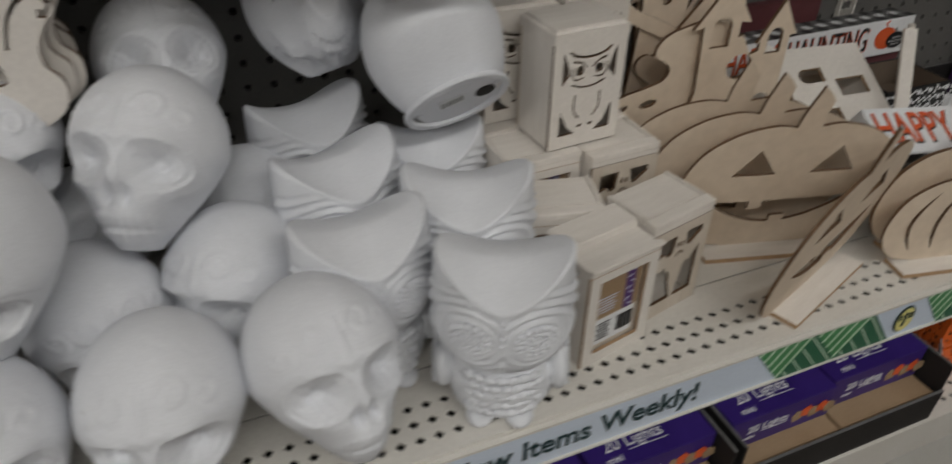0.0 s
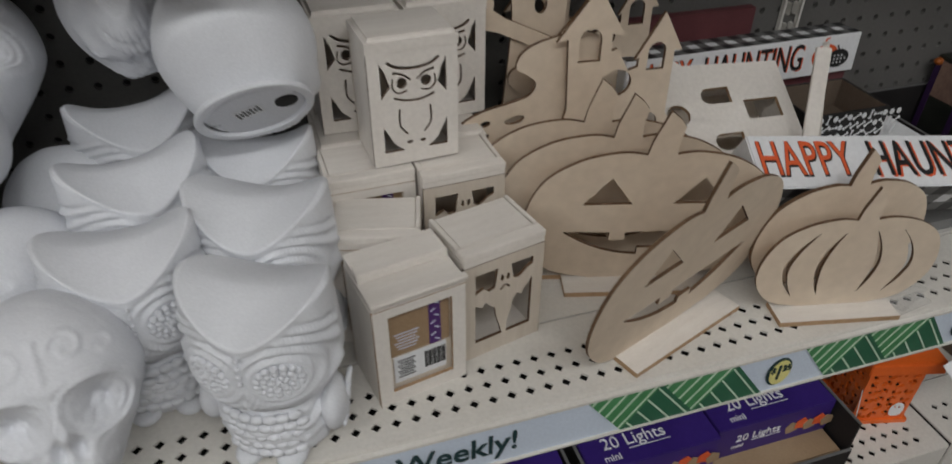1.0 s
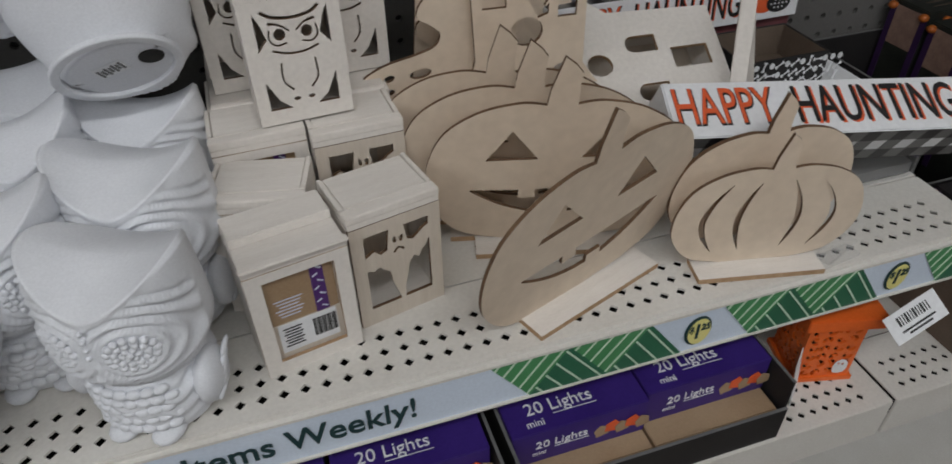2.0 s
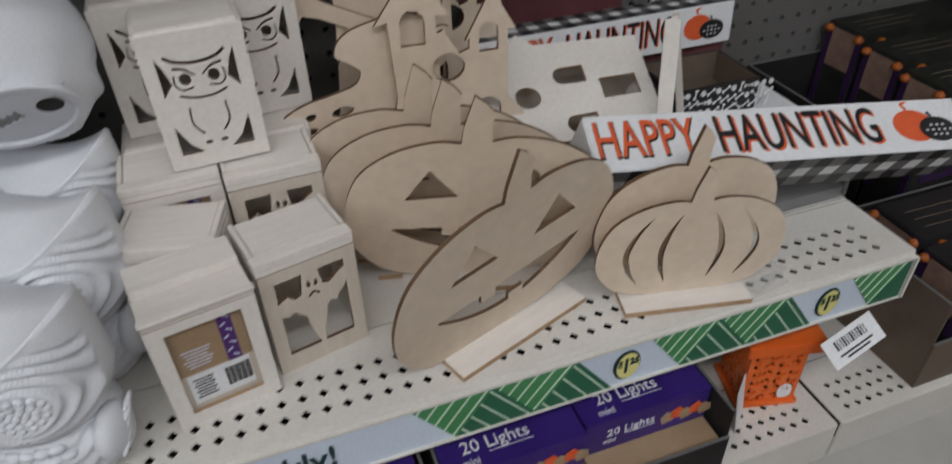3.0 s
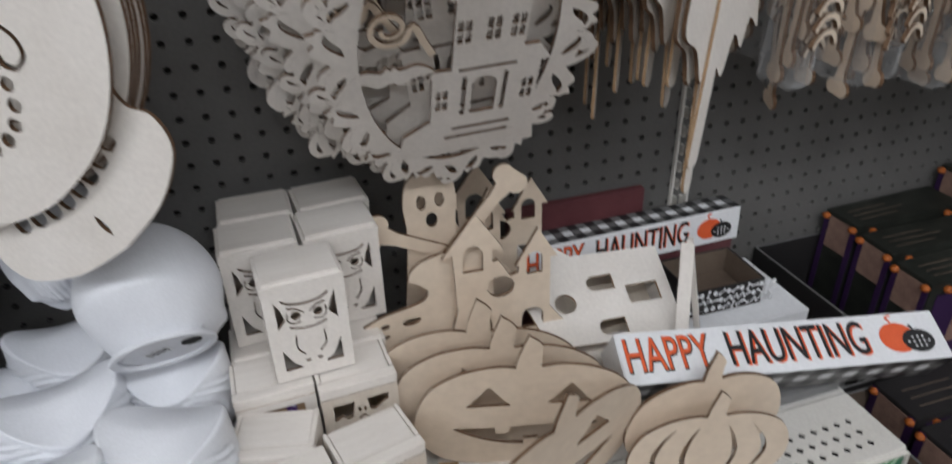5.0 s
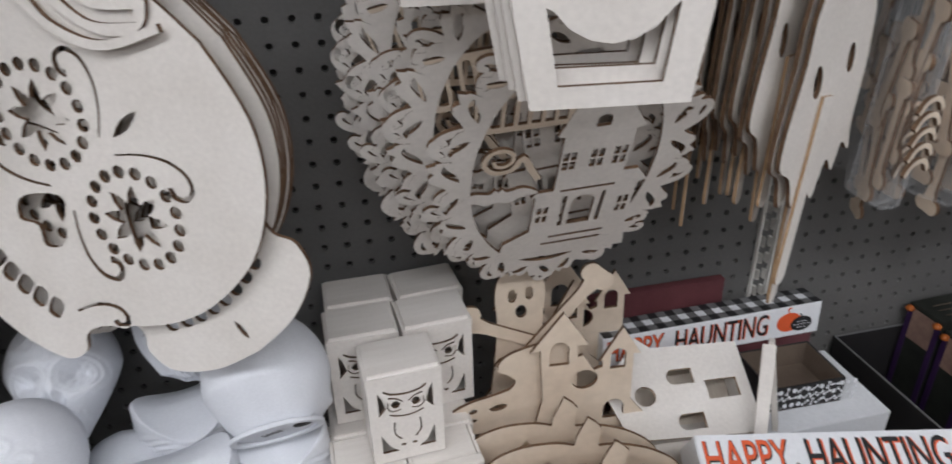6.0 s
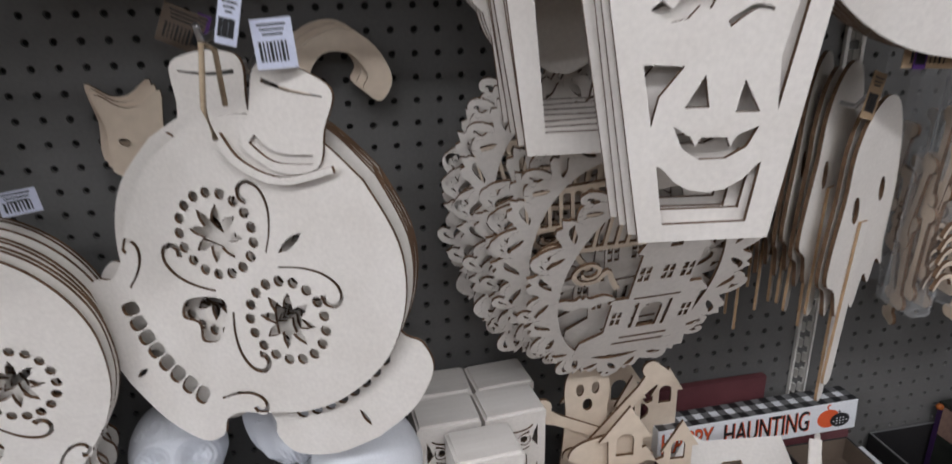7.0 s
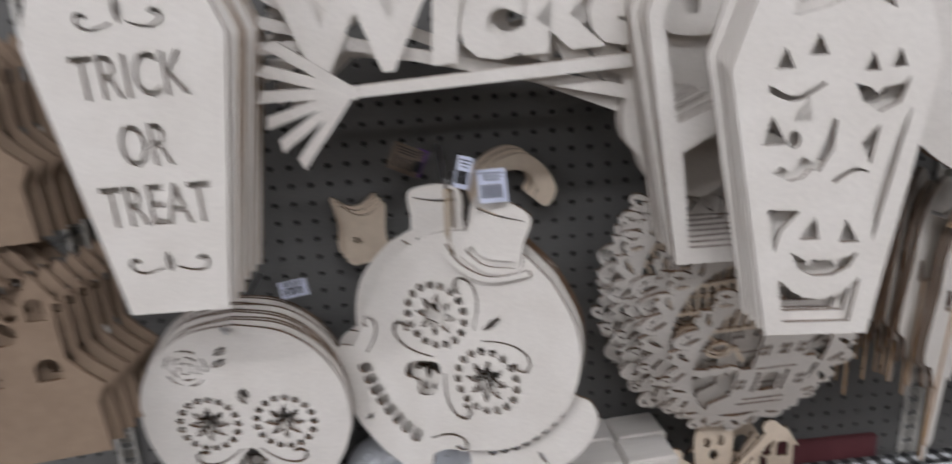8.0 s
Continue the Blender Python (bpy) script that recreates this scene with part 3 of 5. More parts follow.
        for k in range(5):
            blob(s * 0.0475, -0.010 + 0.004 * k, 0.028 + 0.006 * k, 0.002, 0.0075, 0.0022, pose(0, 0, 0, 30, 0, 0), 8, 5)
        blob(s * 0.014, -0.027, 0.0055, 0.0105, 0.0135, 0.0058, None, 14, 8)
    for k in range(4):
        blob(0, -0.0412 - 0.0006 * k, 0.1110 - k * 0.0060, 0.0017, 0.0018, 0.0017, None, 7, 5)
    for row in range(5):
        for k in range(-3, 4):
            a = (k + 0.5 * (row % 2)) * 0.21
            z = 0.016 + row * 0.0085
            blob(0.0375 * math.sin(a), -0.0358 * math.cos(a), z, 0.0048, 0.0034, 0.0034, pose(0, 0, 0, 0, 0, math.degrees(a)), 8, 5)
    me = bpy.data.meshes.new("bisque_owl")
    bm.to_mesh(me)
    bm.free()
    me.materials.append(M_PLASTER)
    me.transform(Matrix.Diagonal((1.06, 1.06, 1.0, 1)))
    for p in me.polygons:
        p.use_smooth = True
    return me


owl_me = owl_mesh()
OWL = "unpainted white bisque owl figurine with dotted eyes"


def put_owl(x, y, z, yaw, label=OWL, m=None, k=1.0):
    ob = new("owl_figurine", owl_me)
    ob.matrix_world = m or pose(x, y, z, 0, 0, yaw) @ Matrix.Scale(k, 4)
    return tagged(ob, label + " on the shelf" if m is None else label, "owl figurine", "white owl figurines")


put_owl(0.203, 0.388, SHELF + 0.0005, -24)
put_owl(0.211, 0.477, SHELF + 0.0005, -18, k=1.06)
put_owl(0.118, 0.455, SHELF + 0.0005, 4, k=1.03)
put_owl(0.122, 0.545, SHELF + 0.0005, 16, k=1.08)
put_owl(0.213, 0.574, SHELF + 0.0005, -12)
put_owl(0.118, 0.640, SHELF + 0.0005, 14, k=1.10)


# ---- white bisque skulls ----
def skull_mesh(jawless=False):
    """A small moulded skull: broad domed cranium, brow ridges, sockets that hold a flower, cheekbones, teeth and a narrow jaw."""
    bm = bmesh.new()
    bmesh.ops.create_icosphere(bm, subdivisions=6, radius=1)

    def dent(px, pz, cx, cz, rx, rz, d):
        return d * math.exp(-1.6 * (((px - cx) / rx) ** 2 + ((pz - cz) / rz) ** 2))

    for v in bm.verts:
        x, y, z = v.co
        low = max(0.0, -z - 0.02)
        taper = 0.12 if jawless else 0.46
        w = 0.0525 * (1 - taper * min(1, low / 0.80) ** 1.1)
        px, py, pz = x * w, y * 0.060, z * (0.060 if z > 0 else 0.064 if jawless else 0.080)
        if z < -0.15:
            f = min(1, (-z - 0.15) / 0.55)
            py = py - 0.002 * f if y < 0 else py * (1 - 0.42 * f)
        if y < 0:
            push = 0.0
            for s in (-1, 1):
                ex, ez = s * 0.0215, -0.012
                push += dent(px, pz, ex, ez, 0.0165, 0.0140, 0.0225)
                push -= dent(px, pz, ex, ez + 0.0175, 0.018, 0.0065, 0.0060)
                push -= dent(px, pz, s * 0.036, ez - 0.016, 0.013, 0.008, 0.0085)
                push += dent(px, pz, s * 0.036, -0.050, 0.011, 0.014, 0.0100)
                push += dent(px, pz, s * 0.0050, -0.0330, 0.0050, 0.0085, 0.0125)
                a, rr = math.atan2(pz - ez, px - ex), math.hypot(px - ex, (pz - ez) * 1.15)
                if rr < 0.013:
                    push -= 0.0058 * max(0.0, 1 - (rr / 0.013) ** 4) * (0.72 + 0.28 * math.cos(8 * a)) - 0.0026 * math.exp(-((rr - 0.0050) / 0.0014) ** 2)
                elif rr < 0.024:
                    push -= 0.0016 * math.sin((rr - 0.013) * 1100)
            push -= dent(px, pz, 0.0, -0.020, 0.0075, 0.0180, 0.0050)
            if -0.066 < pz < -0.046 and abs(px) < 0.022:
                push += 0.0018 * abs(math.cos(px * 620)) ** 6 - 0.0020
                push += 0.0026 * math.exp(-((pz + 0.0560) / 0.0013) ** 2)
            if pz > 0.010:
                for s in (-1, 1):
                    for cx, cz, r in ((0.016, 0.026, 0.009), (0.034, 0.020, 0.006)):
                        a, rr = math.atan2(pz - cz, px - s * cx), math.hypot(px - s * cx, pz - cz)
                        push -= 0.0022 * math.exp(-((rr - r * (0.75 + 0.12 * s * a)) / 0.0013) ** 2)
                push -= 0.0020 * math.exp(-(px / 0.0016) ** 2) * (pz < 0.034)
            py += push
        if z > 0.25 and y > -0.5:
            py += 0.0006 * math.sin(px * 260 + 2 * math.sin(py * 190))
        v.co = (px, py, pz)
    foot = -0.046 if jawless else -0.072
    for v in bm.verts:
        v.co.z = max(v.co.z, foot)
    me = bpy.data.meshes.new("bisque_skull")
    bm.to_mesh(me)
    bm.free()
    me.materials.append(M_PLASTER)
    for p in me.polygons:
        p.use_smooth = True
    return me


skull_me = skull_mesh()
SK = SHELF + 0.0725


def put_skull(x, y, z, rx, ry, rz, label="unpainted white bisque skull with moulded scrolls on the shelf"):
    ob = new("skull_figurine", skull_me)
    ob.matrix_world = pose(x, y, z, 0, 0, rz) @ pose(0, 0, 0, rx, ry, 0)
    return tagged(ob, label, "skull figurine", "white skull figurines")


for sx, sy, lean, srz in ((0.072, 0.396, -32, 14), (-0.030, 0.402, -20, -8), (-0.136, 0.402, -24, 12), (0.030, 0.512, -20, -38), (-0.072, 0.508, -6, 20), (-0.176, 0.520, -18, 14), (0.056, 0.606, -14, 34), (-0.080, 0.622, -10, -10), (-0.190, 0.630, -8, 6), (-0.245, 0.408, -10, 0), (-0.285, 0.530, -8, 12), (-0.295, 0.640, -10, -6)):
    put_skull(sx, sy, SK - 0.0045 + 0.0004 * abs(lean), lean, 0, srz)
ON = "unpainted white bisque skull lying on the other skulls"
put_skull(-0.006, 0.545, SK + 0.108, -34, 6, -24, ON)
put_skull(0.010, 0.655, SK + 0.128, -40, 0, 6, ON)
put_skull(-0.118, 0.590, SK + 0.112, -6, 4, 18, ON)
put_skull(0.135, 0.655, SK + 0.165, 118, 10, 185, "unpainted white bisque skull lying upside down on the owls")
put_skull(-0.228, 0.585, SK + 0.112, -8, -4, -8, ON)
put_skull(-0.112, 0.455, SK + 0.110, 4, 4, -14, ON)


def tipped_skull():
    """A skull lying back, its hollow foot with drain hole and sticker to the aisle."""
    ob = new("skull_figurine", skull_mesh(True))
    ob.matrix_world = pose(0.216, 0.560, 1.300, 0, -15, -6) @ pose(0, 0, 0, -50, 0, 0) @ pose(0, 0, 0, 0, 0, 170) @ Matrix.Scale(1.08, 4)
    tagged(ob, "white bisque skull lying back on the owls, showing its foot", "skull figurine", "white skull figurines")
    rim = [ellipse(0, 0, 0.040, 0.036, 40), ellipse(0, 0, 0.036, 0.032, 40)]
    link_mesh("foot_rim", plate_mesh("foot_rim", rim, 0.004, M_PLASTER, M_PLASTER, upright=False, bevel=0.0012), ob, "raised white foot ring", pose(0, 0, -0.0468))
    bm = bmesh.new()
    bmesh.ops.create_cone(bm, cap_ends=True, radius1=0.0078, radius2=0.0078, depth=0.001, segments=24)
    # flat disc; the hole's shade is its colour
    part("drain_hole", bm, M_GAP_SHADE, ob, "near-black round disc for the shade in the drain hole", pose(-0.022, -0.004, -0.0463))
    part("sticker", box_bm(0.020, 0.013, 0.0004, z0=-0.0466), M_CARD, ob, "small printed white sticker", pose(0.004, 0.002, 0, 0, 0, 6))
    ink = bmesh.new()
    for k in range(7):
        add_box(ink, 0.0016, 0.009 - 0.003 * (k % 2), 0.0003, pose(-0.004 + k * 0.0026, 0.002, -0.0468, 0, 0, 6))
    part("sticker_print", ink, M_GREY, ob)
    return ob


tipped_skull()


# ---- flat wooden shapes standing on the shelf ----
def pumpkin_outline(w, h, stem, lobes=True):
    """A wide pumpkin on a flat foot, with a bent stem."""
    c = [(-0.20 * w, 0), (-0.38 * w, 0.08 * h), (-0.485 * w, 0.30 * h), (-0.495 * w, 0.55 * h), (-0.43 * w, 0.80 * h), (-0.30 * w, 0.945 * h), (-0.15 * w, 1.0 * h), (-0.055 * w, 0.985 * h)]
    left = curve_pts(c, 6, False)
    right = [(-x, y) for x, y in left][::-1]
    top = [(-0.045 * w, h * 0.985 + stem * 0.35), (-0.005 * w, h + stem * 0.98), (0.035 * w, h + stem * 0.80), (0.060 * w, h + stem * 0.62), (0.052 * w, h + stem * 0.25)]
    return left + top + right


def tri(cx, y0, w, h, lean=0.0):
    return [(cx - w / 2, y0), (cx + w / 2, y0), (cx + lean, y0 + h)]


def jack_face(w, h):
    """Two eyes and a grin with one tooth above and one below."""
    out = [tri(-0.170 * w, 0.625 * h, 0.20 * w, 0.20 * h), tri(0.190 * w, 0.625 * h, 0.20 * w, 0.20 * h)]
    grin = []
    for k in range(13):
        x = -0.33 * w + 0.66 * w * k / 12
        grin.append((x, 0.205 * h + 0.195 * h * (x / (0.33 * w)) ** 2))
    low = grin[:6] + [(-0.01 * w, 0.205 * h), (-0.01 * w, 0.262 * h), (0.06 * w, 0.262 * h), (0.06 * w, 0.21 * h)] + grin[8:]
    top = [(0.33 * w, 0.41 * h), (-0.075 * w, 0.40 * h), (-0.075 * w, 0.335 * h), (-0.140 * w, 0.335 * h), (-0.140 * w, 0.40 * h), (-0.33 * w, 0.41 * h)]
    out.append(low + top)
    return out


BIG_W, BIG_H, BIG_S = 0.212, 0.146, 0.040
jack_me = plate_mesh("jack_o_lantern", [pumpkin_outline(BIG_W, BIG_H, BIG_S)] + jack_face(BIG_W, BIG_H), 0.003, M_WOOD, M_CHAR)
base_me = plate_mesh("foot", [[(-0.066, -0.014), (0.066, -0.014), (0.066, 0.014), (-0.066, 0.014)]], 0.005, M_PALE, M_EDGE, upright=False)


def put_pumpkin(me, x, y, yaw, lean, label, dy=-0.009, k=1.0, roll=0.0):
    ob = standing("wooden_pumpkin", me, (x, y, SHELF + 0.0055), yaw, label, "wooden pumpkin", "plywood pumpkins", lean, roll)
    link_mesh("foot", base_me, ob, "pale flat wooden foot", pose(0, 0, 0, 0, -roll, 0) @ pose(0, 0, 0, -lean, 0, 0) @ pose(0, dy, -0.0028) @ Matrix.Diagonal((k, 1, 1, 1)))
    return ob


JACK = "plywood jack-o'-lantern cut-out with charred edges, standing on a foot"
put_pumpkin(jack_me, 0.524, 0.462, -15, 9, JACK)
put_pumpkin(jack_me, 0.510, 0.492, -15, 8, JACK + " behind another")
put_pumpkin(jack_me, 0.497, 0.520, -16, 7, JACK + " behind others")
put_pumpkin(jack_me, 0.525, 0.397, 20, 10, JACK + ", turned aside", -0.011, 1.0, -6)

SW, SH, SS = 0.156, 0.096, 0.031
slits = [blade([(s * SW * a, SH * 0.86), (s * SW * (a * 0.35 + b * 0.65), SH * 0.68), (s * SW * b, SH * 0.48), (s * SW * (b * 0.7 + c * 0.3), SH * 0.30), (s * SW * c, SH * 0.14)], 0.0052) for a, b, c in ((0.085, 0.160, 0.115), (0.23, 0.345, 0.265)) for s in (-1, 1)]
small_me = plate_mesh("small_pumpkin", [pumpkin_outline(SW, SH, SS)] + slits, 0.003, M_WOOD, M_CHAR)
plain_me = plate_mesh("plain_pumpkin", [pumpkin_outline(0.164, 0.106, 0.034)], 0.004, M_WOOD, M_CHAR)
put_pumpkin(small_me, 0.674, 0.376, -12, 3, "small plywood pumpkin with curved slits, standing on a foot", -0.007, 0.82)
put_pumpkin(plain_me, 0.690, 0.408, -6, 2, "plain plywood pumpkin standing behind a smaller one", -0.007, 0.82)


def arch(cx, y0, w, h, n=8):
    return [(cx - w / 2, y0), (cx + w / 2, y0)] + [(cx + w / 2 * math.cos(k * math.pi / n), y0 + h - w / 2 + w / 2 * math.sin(k * math.pi / n)) for k in range(n + 1)]


def house_loops():
    """A haunted house: tall gable, porch gable, small tower, round window (origin under the main gable, on the shelf)."""
    out = [[(-0.060, 0.0), (0.105, 0.0), (0.102, 0.060), (0.112, 0.082), (0.094, 0.100), (0.081, 0.118), (0.080, 0.180), (0.0875, 0.180), (0.066, 0.216), (0.0425, 0.174), (0.046, 0.176), (0.046, 0.167), (0.037, 0.164), (0.024, 0.186), (0.0185, 0.184), (0.0175, 0.200), (0.030, 0.198), (0.0015, 0.242), (-0.033, 0.196), (-0.0225, 0.198), (-0.019, 0.132), (-0.026, 0.100), (-0.046, 0.070)]]
    out.append(ellipse(0.027, 0.153, 0.0145, 0.0130, 20))
    out += [arch(-0.002, 0.176, 0.021, 0.030), arch(0.063, 0.163, 0.017, 0.026), arch(0.062, 0.094, 0.024, 0.026), arch(0.004, 0.094, 0.026, 0.026)]
    return out


house_me = plate_mesh("haunted_house", house_loops(), 0.004, M_WOOD, M_CHAR)
HOUSE = "plywood haunted house cut-out with arched windows"
standing("wooden_house", house_me, (0.509, 0.562, SHELF), -4, HOUSE + ", standing on the shelf", "wooden house", "plywood houses")
standing("wooden_house", house_me, (0.491, 0.652, SHELF), 4, HOUSE + ", standing behind the ghost", "wooden house", "plywood houses")
standing("wooden_house", house_me, (0.546, 0.668, SHELF), -2, HOUSE + ", leaning at the back", "wooden house", "plywood houses")

# a lying ghost whose tail curls up behind the house
ghost = curve_pts([(-0.127, 0.104), (-0.119, 0.122), (-0.097, 0.134), (-0.070, 0.140), (-0.052, 0.146), (-0.047, 0.157), (-0.056, 0.166), (-0.066, 0.173), (-0.060, 0.187), (-0.040, 0.196), (0.0, 0.20), (0.02, 0.17), (0.02, 0.04), (-0.01, 0.0), (-0.055, 0.001), (-0.050, 0.065), (-0.075, 0.088), (-0.110, 0.091)], 5)
gholes = [ellipse(-0.094, 0.122, 0.0050, 0.0030, 12, 15), ellipse(-0.066, 0.123, 0.0098, 0.0044, 14, 8), ellipse(-0.096, 0.109, 0.0062, 0.0028, 12, 10)]
ghost_me = plate_mesh("flying_ghost", [ghost] + gholes, 0.004, M_WOOD, M_CHAR)
standing("wooden_ghost", ghost_me, (0.509, 0.571, SHELF), -2, "plywood flying ghost cut-out with a curled tail", "wooden ghost")


def bone(x0, z0, x1, z1, r=0.0115):
    """A bone outline from one knuckle end to the other."""
    d = Vector((x1 - x0, z1 - z0))
    a = math.atan2(d.y, d.x)
    n, half = d.length, []
    for k in range(9):
        t = radians(200 - 25 * k)
        half.append((-r * 0.2 + r * math.cos(t), r * 0.85 + r * math.sin(t)))
    top = half + [(r * 2.0, r * 0.62), (n - r * 2.0, r * 0.62)] + [(n - x, y) for x, y in half[::-1]]
    loop = top + [(x, -y) for x, y in top[::-1]]
    return moved(loop, x0, z0, math.degrees(a))


head = curve_pts([(-0.026, 0.192), (-0.028, 0.232), (-0.022, 0.258), (0.0, 0.270), (0.022, 0.258), (0.028, 0.232), (0.026, 0.192), (0.034, 0.10), (0.05, 0.0), (-0.05, 0.0), (-0.034, 0.10)], 5)
eyes = [ellipse(-0.009, 0.232, 0.0050, 0.0085, 14), ellipse(0.010, 0.234, 0.0050, 0.0085, 14), ellipse(0.001, 0.211, 0.0062, 0.0085, 14)]
bones_me = plate_mesh("bone_ghost", [head] + eyes, 0.004, M_WOOD, M_CHAR)
bone_mes = [plate_mesh("bone", [bone(*b)], 0.004, M_WOOD, M_CHAR) for b in ((-0.058, 0.206, 0.060, 0.150), (0.082, 0.248, -0.01, 0.140))]
standing("wooden_ghost", bones_me, (0.481, 0.620, SHELF), -3, "plywood ghost cut-out with crossed bones before it", "wooden ghost", extra=[("bone", b, pose(0, -0.0045 * (i + 1), 0), "") for i, b in enumerate(bone_mes)])


# ---- a pale wooden house lying on its side, with its slats ----
def lying_house():
    root = empty("wooden_house_box", (0.690, 0.583, 1.176), "pale wooden house box with cut windows, lying tilted on its side", "house box")
    root.matrix_world = pose(0.680, 0.562, 1.183, 0, 0, -4) @ pose(0, 0, 0, -57, 0, 0)
    rect = [(-0.074, -0.048), (0.060, -0.056), (0.060, 0.052), (-0.045, 0.056), (-0.060, 0.070), (-0.088, 0.040), (-0.112, 0.010), (-0.100, -0.030)]
    holes = [moved(arch(0, 0, 0.018, 0.032), -0.004, 0.018, 90), [(0.008, -0.012), (0.046, -0.012), (0.046, 0.010), (0.008, 0.010)], moved(arch(0, 0, 0.018, 0.032), -0.004, -0.034, 90)]
    holes.append(ellipse(-0.066, 0.000, 0.0125, 0.0115, 18))
    link_mesh("front_panel", plate_mesh("front_panel", [rect] + holes, 0.004, M_PALE, M_EDGE), root, "", pose(0, 0, 0))
    part("side_panel", box_bm(0.128, 0.045, 0.003, -0.068, 0.004, 0.046, 0.0004), M_PALE, root)
    part("side_panel", box_bm(0.128, 0.045, 0.003, -0.068, 0.004, -0.047, 0.0004), M_PALE, root)
    part("end_panel", box_bm(0.003, 0.045, 0.09, 0.056, 0.004, -0.044, 0.0004), M_PALE, root)
    part("back_panel", box_bm(0.128, 0.003, 0.096, -0.068, 0.05, -0.047, 0.0004), M_WOOD_V, root)
    return root


lying_house()
slab_bm = box_bm(0.130, 0.112, 0.047, 0.608, 0.527, SHELF, 0.001)
tagged(part("wooden_crate", slab_bm, M_PALE, None), "plain pale wooden crate under the tilted house box", "crate")


def beam(name, a, b, w, t, material, label, category, up=(0, 0, 1)):
    """A flat slat from a to b."""
    a, b = Vector(a), Vector(b)
    q = (b - a).to_track_quat("Z", "Y")
    bm = box_bm(w, t, (b - a).length, bevel=0.0006)
    ob = part(name, bm, material, None, label)
    ob.matrix_world = Matrix.Translation(a) @ q.to_matrix().to_4x4()
    return tagged(ob, label, category)


beam("wooden_easel", (0.719, 0.496, 1.158), (0.746, 0.544, 1.248), 0.014, 0.005, M_PALE, "narrow pale wooden slat leaning against the house box", "easel")
beam("wooden_easel", (0.768, 0.532, 1.130), (0.750, 0.547, 1.251), 0.010, 0.006, M_PALE, "narrow pale wooden slat leaning on another", "easel")


# ---- printed cartons ----
def gingham(w, h, nx, ny, z=0.0):
    """Checks on a w x h face: grey bands with black crossings, two prints."""
    grey, black, cx, cy = bmesh.new(), bmesh.new(), w / nx, h / ny
    for i in range(nx):
        for j in range(ny):
            bm = black if i % 2 == 0 and j % 2 == 0 else grey if i % 2 == 0 or j % 2 == 0 else None
            if bm:
                add_box(bm, cx, 0.0004, cy, pose(-w / 2 + (i + 0.5) * cx, 0, -h / 2 + (j + 0.5) * cy))
    return grey, black


def sign_box(at, yaw, dip, tilt, text_up, label):
    """A long white carton: words on one long face, gingham on the next."""
    L, A, D = 0.362, 0.054, 0.046
    root = empty("sign_carton", at, label, "carton", "printed sign cartons")
    root.matrix_world = pose(*at, 0, 0, yaw) @ pose(0, 0, 0, 0, dip, 0) @ pose(0, 0, 0, tilt, 0, 0)
    # the lettered face looks to -y of this frame
    part("carton", box_bm(L, D, A, None, 0, -A / 2, 0.0012), M_CARD, root)
    front = pose(0, -0.0002, 0)
    link_mesh("lettering", text_mesh("HAPPY", 0.050, M_BLACK, width=0.60, weight=0.0011), root, "black letter outlines", front @ pose(-0.131, 0, 0))
    link_mesh("lettering", text_mesh("HAPPY", 0.050, M_ORANGE, width=0.60), root, "orange letters", front @ pose(-0.1318, -0.0006, 0.0008))
    link_mesh("lettering", text_mesh("HAUNTING", 0.052, M_ORANGE, width=0.58, weight=0.0004), root, "orange letter shadows", front @ pose(0.0128, 0, -0.0012))
    link_mesh("lettering", text_mesh("HAUNTING", 0.052, M_BLACK, width=0.58, weight=0.0002), root, "black letters", front @ pose(0.0105, -0.0006, 0.0))
    flat("pumpkin_print", [ellipse(0.126, -0.001, 0.021, 0.0165, 24), stroke([(0.125, 0.0162), (0.122, 0.022), (0.128, 0.024)], 0.0022)], M_ORANGE, root, (0, -0.0004, 0), "orange pumpkin print")
    flat("pumpkin_print", [ellipse(0.148, -0.006, 0.0185, 0.0128, 24), stroke([(0.147, 0.0075), (0.144, 0.012)], 0.0022)], M_BLACK, root, (0, -0.0010, 0), "black pumpkin print with white dots")
    dots = [ellipse(0.148 + dx, -0.006 + dz, 0.0014, 0.0012, 6) for dx in (-0.012, -0.006, 0, 0.006, 0.012) for dz in (-0.006, -0.001, 0.004) if abs(dx) + abs(dz) < 0.016]
    flat("print_dots", dots, M_CARD, root, (0, -0.0015, 0), "white dots")
    side = pose(0, 0.0226, A / 2 + 0.0003, -90, 0, 0) if text_up < 0 else pose(0, 0.0226, -A / 2 - 0.0003, 90, 0, 0)
    for bm, mm, lb in zip(gingham(L - 0.002, D - 0.002, 25, 3), (M_GREY, M_BLACK), ("grey checks", "black checks")):
        part("gingham_print", bm, mm, root, lb, side)
    return root


sign_box((0.797, 0.427, 1.182), -8, 4.6, -63, 1, "white carton lettered in orange and black, gingham side below, lying tilted")
back_sign = sign_box((0.750, 0.650, 1.1850), 1, 0.3, -4, -1, "smaller white carton lettered in orange and black, gingham side on top")
back_sign.matrix_world = back_sign.matrix_world @ Matrix.Scale(0.85, 4)
tagged(part("carton", box_bm(0.30, 0.040, 0.0790, 0.603, 0.659, SHELF, 0.001), M_MAROON, None), "dark maroon carton lying under a lettered carton", "carton")
tagged(part("carton", box_bm(0.190, 0.012, 0.150, 0.600, 0.7055, SHELF, 0.001), M_MAROON, None), "dark maroon carton standing against the pegboard", "carton")


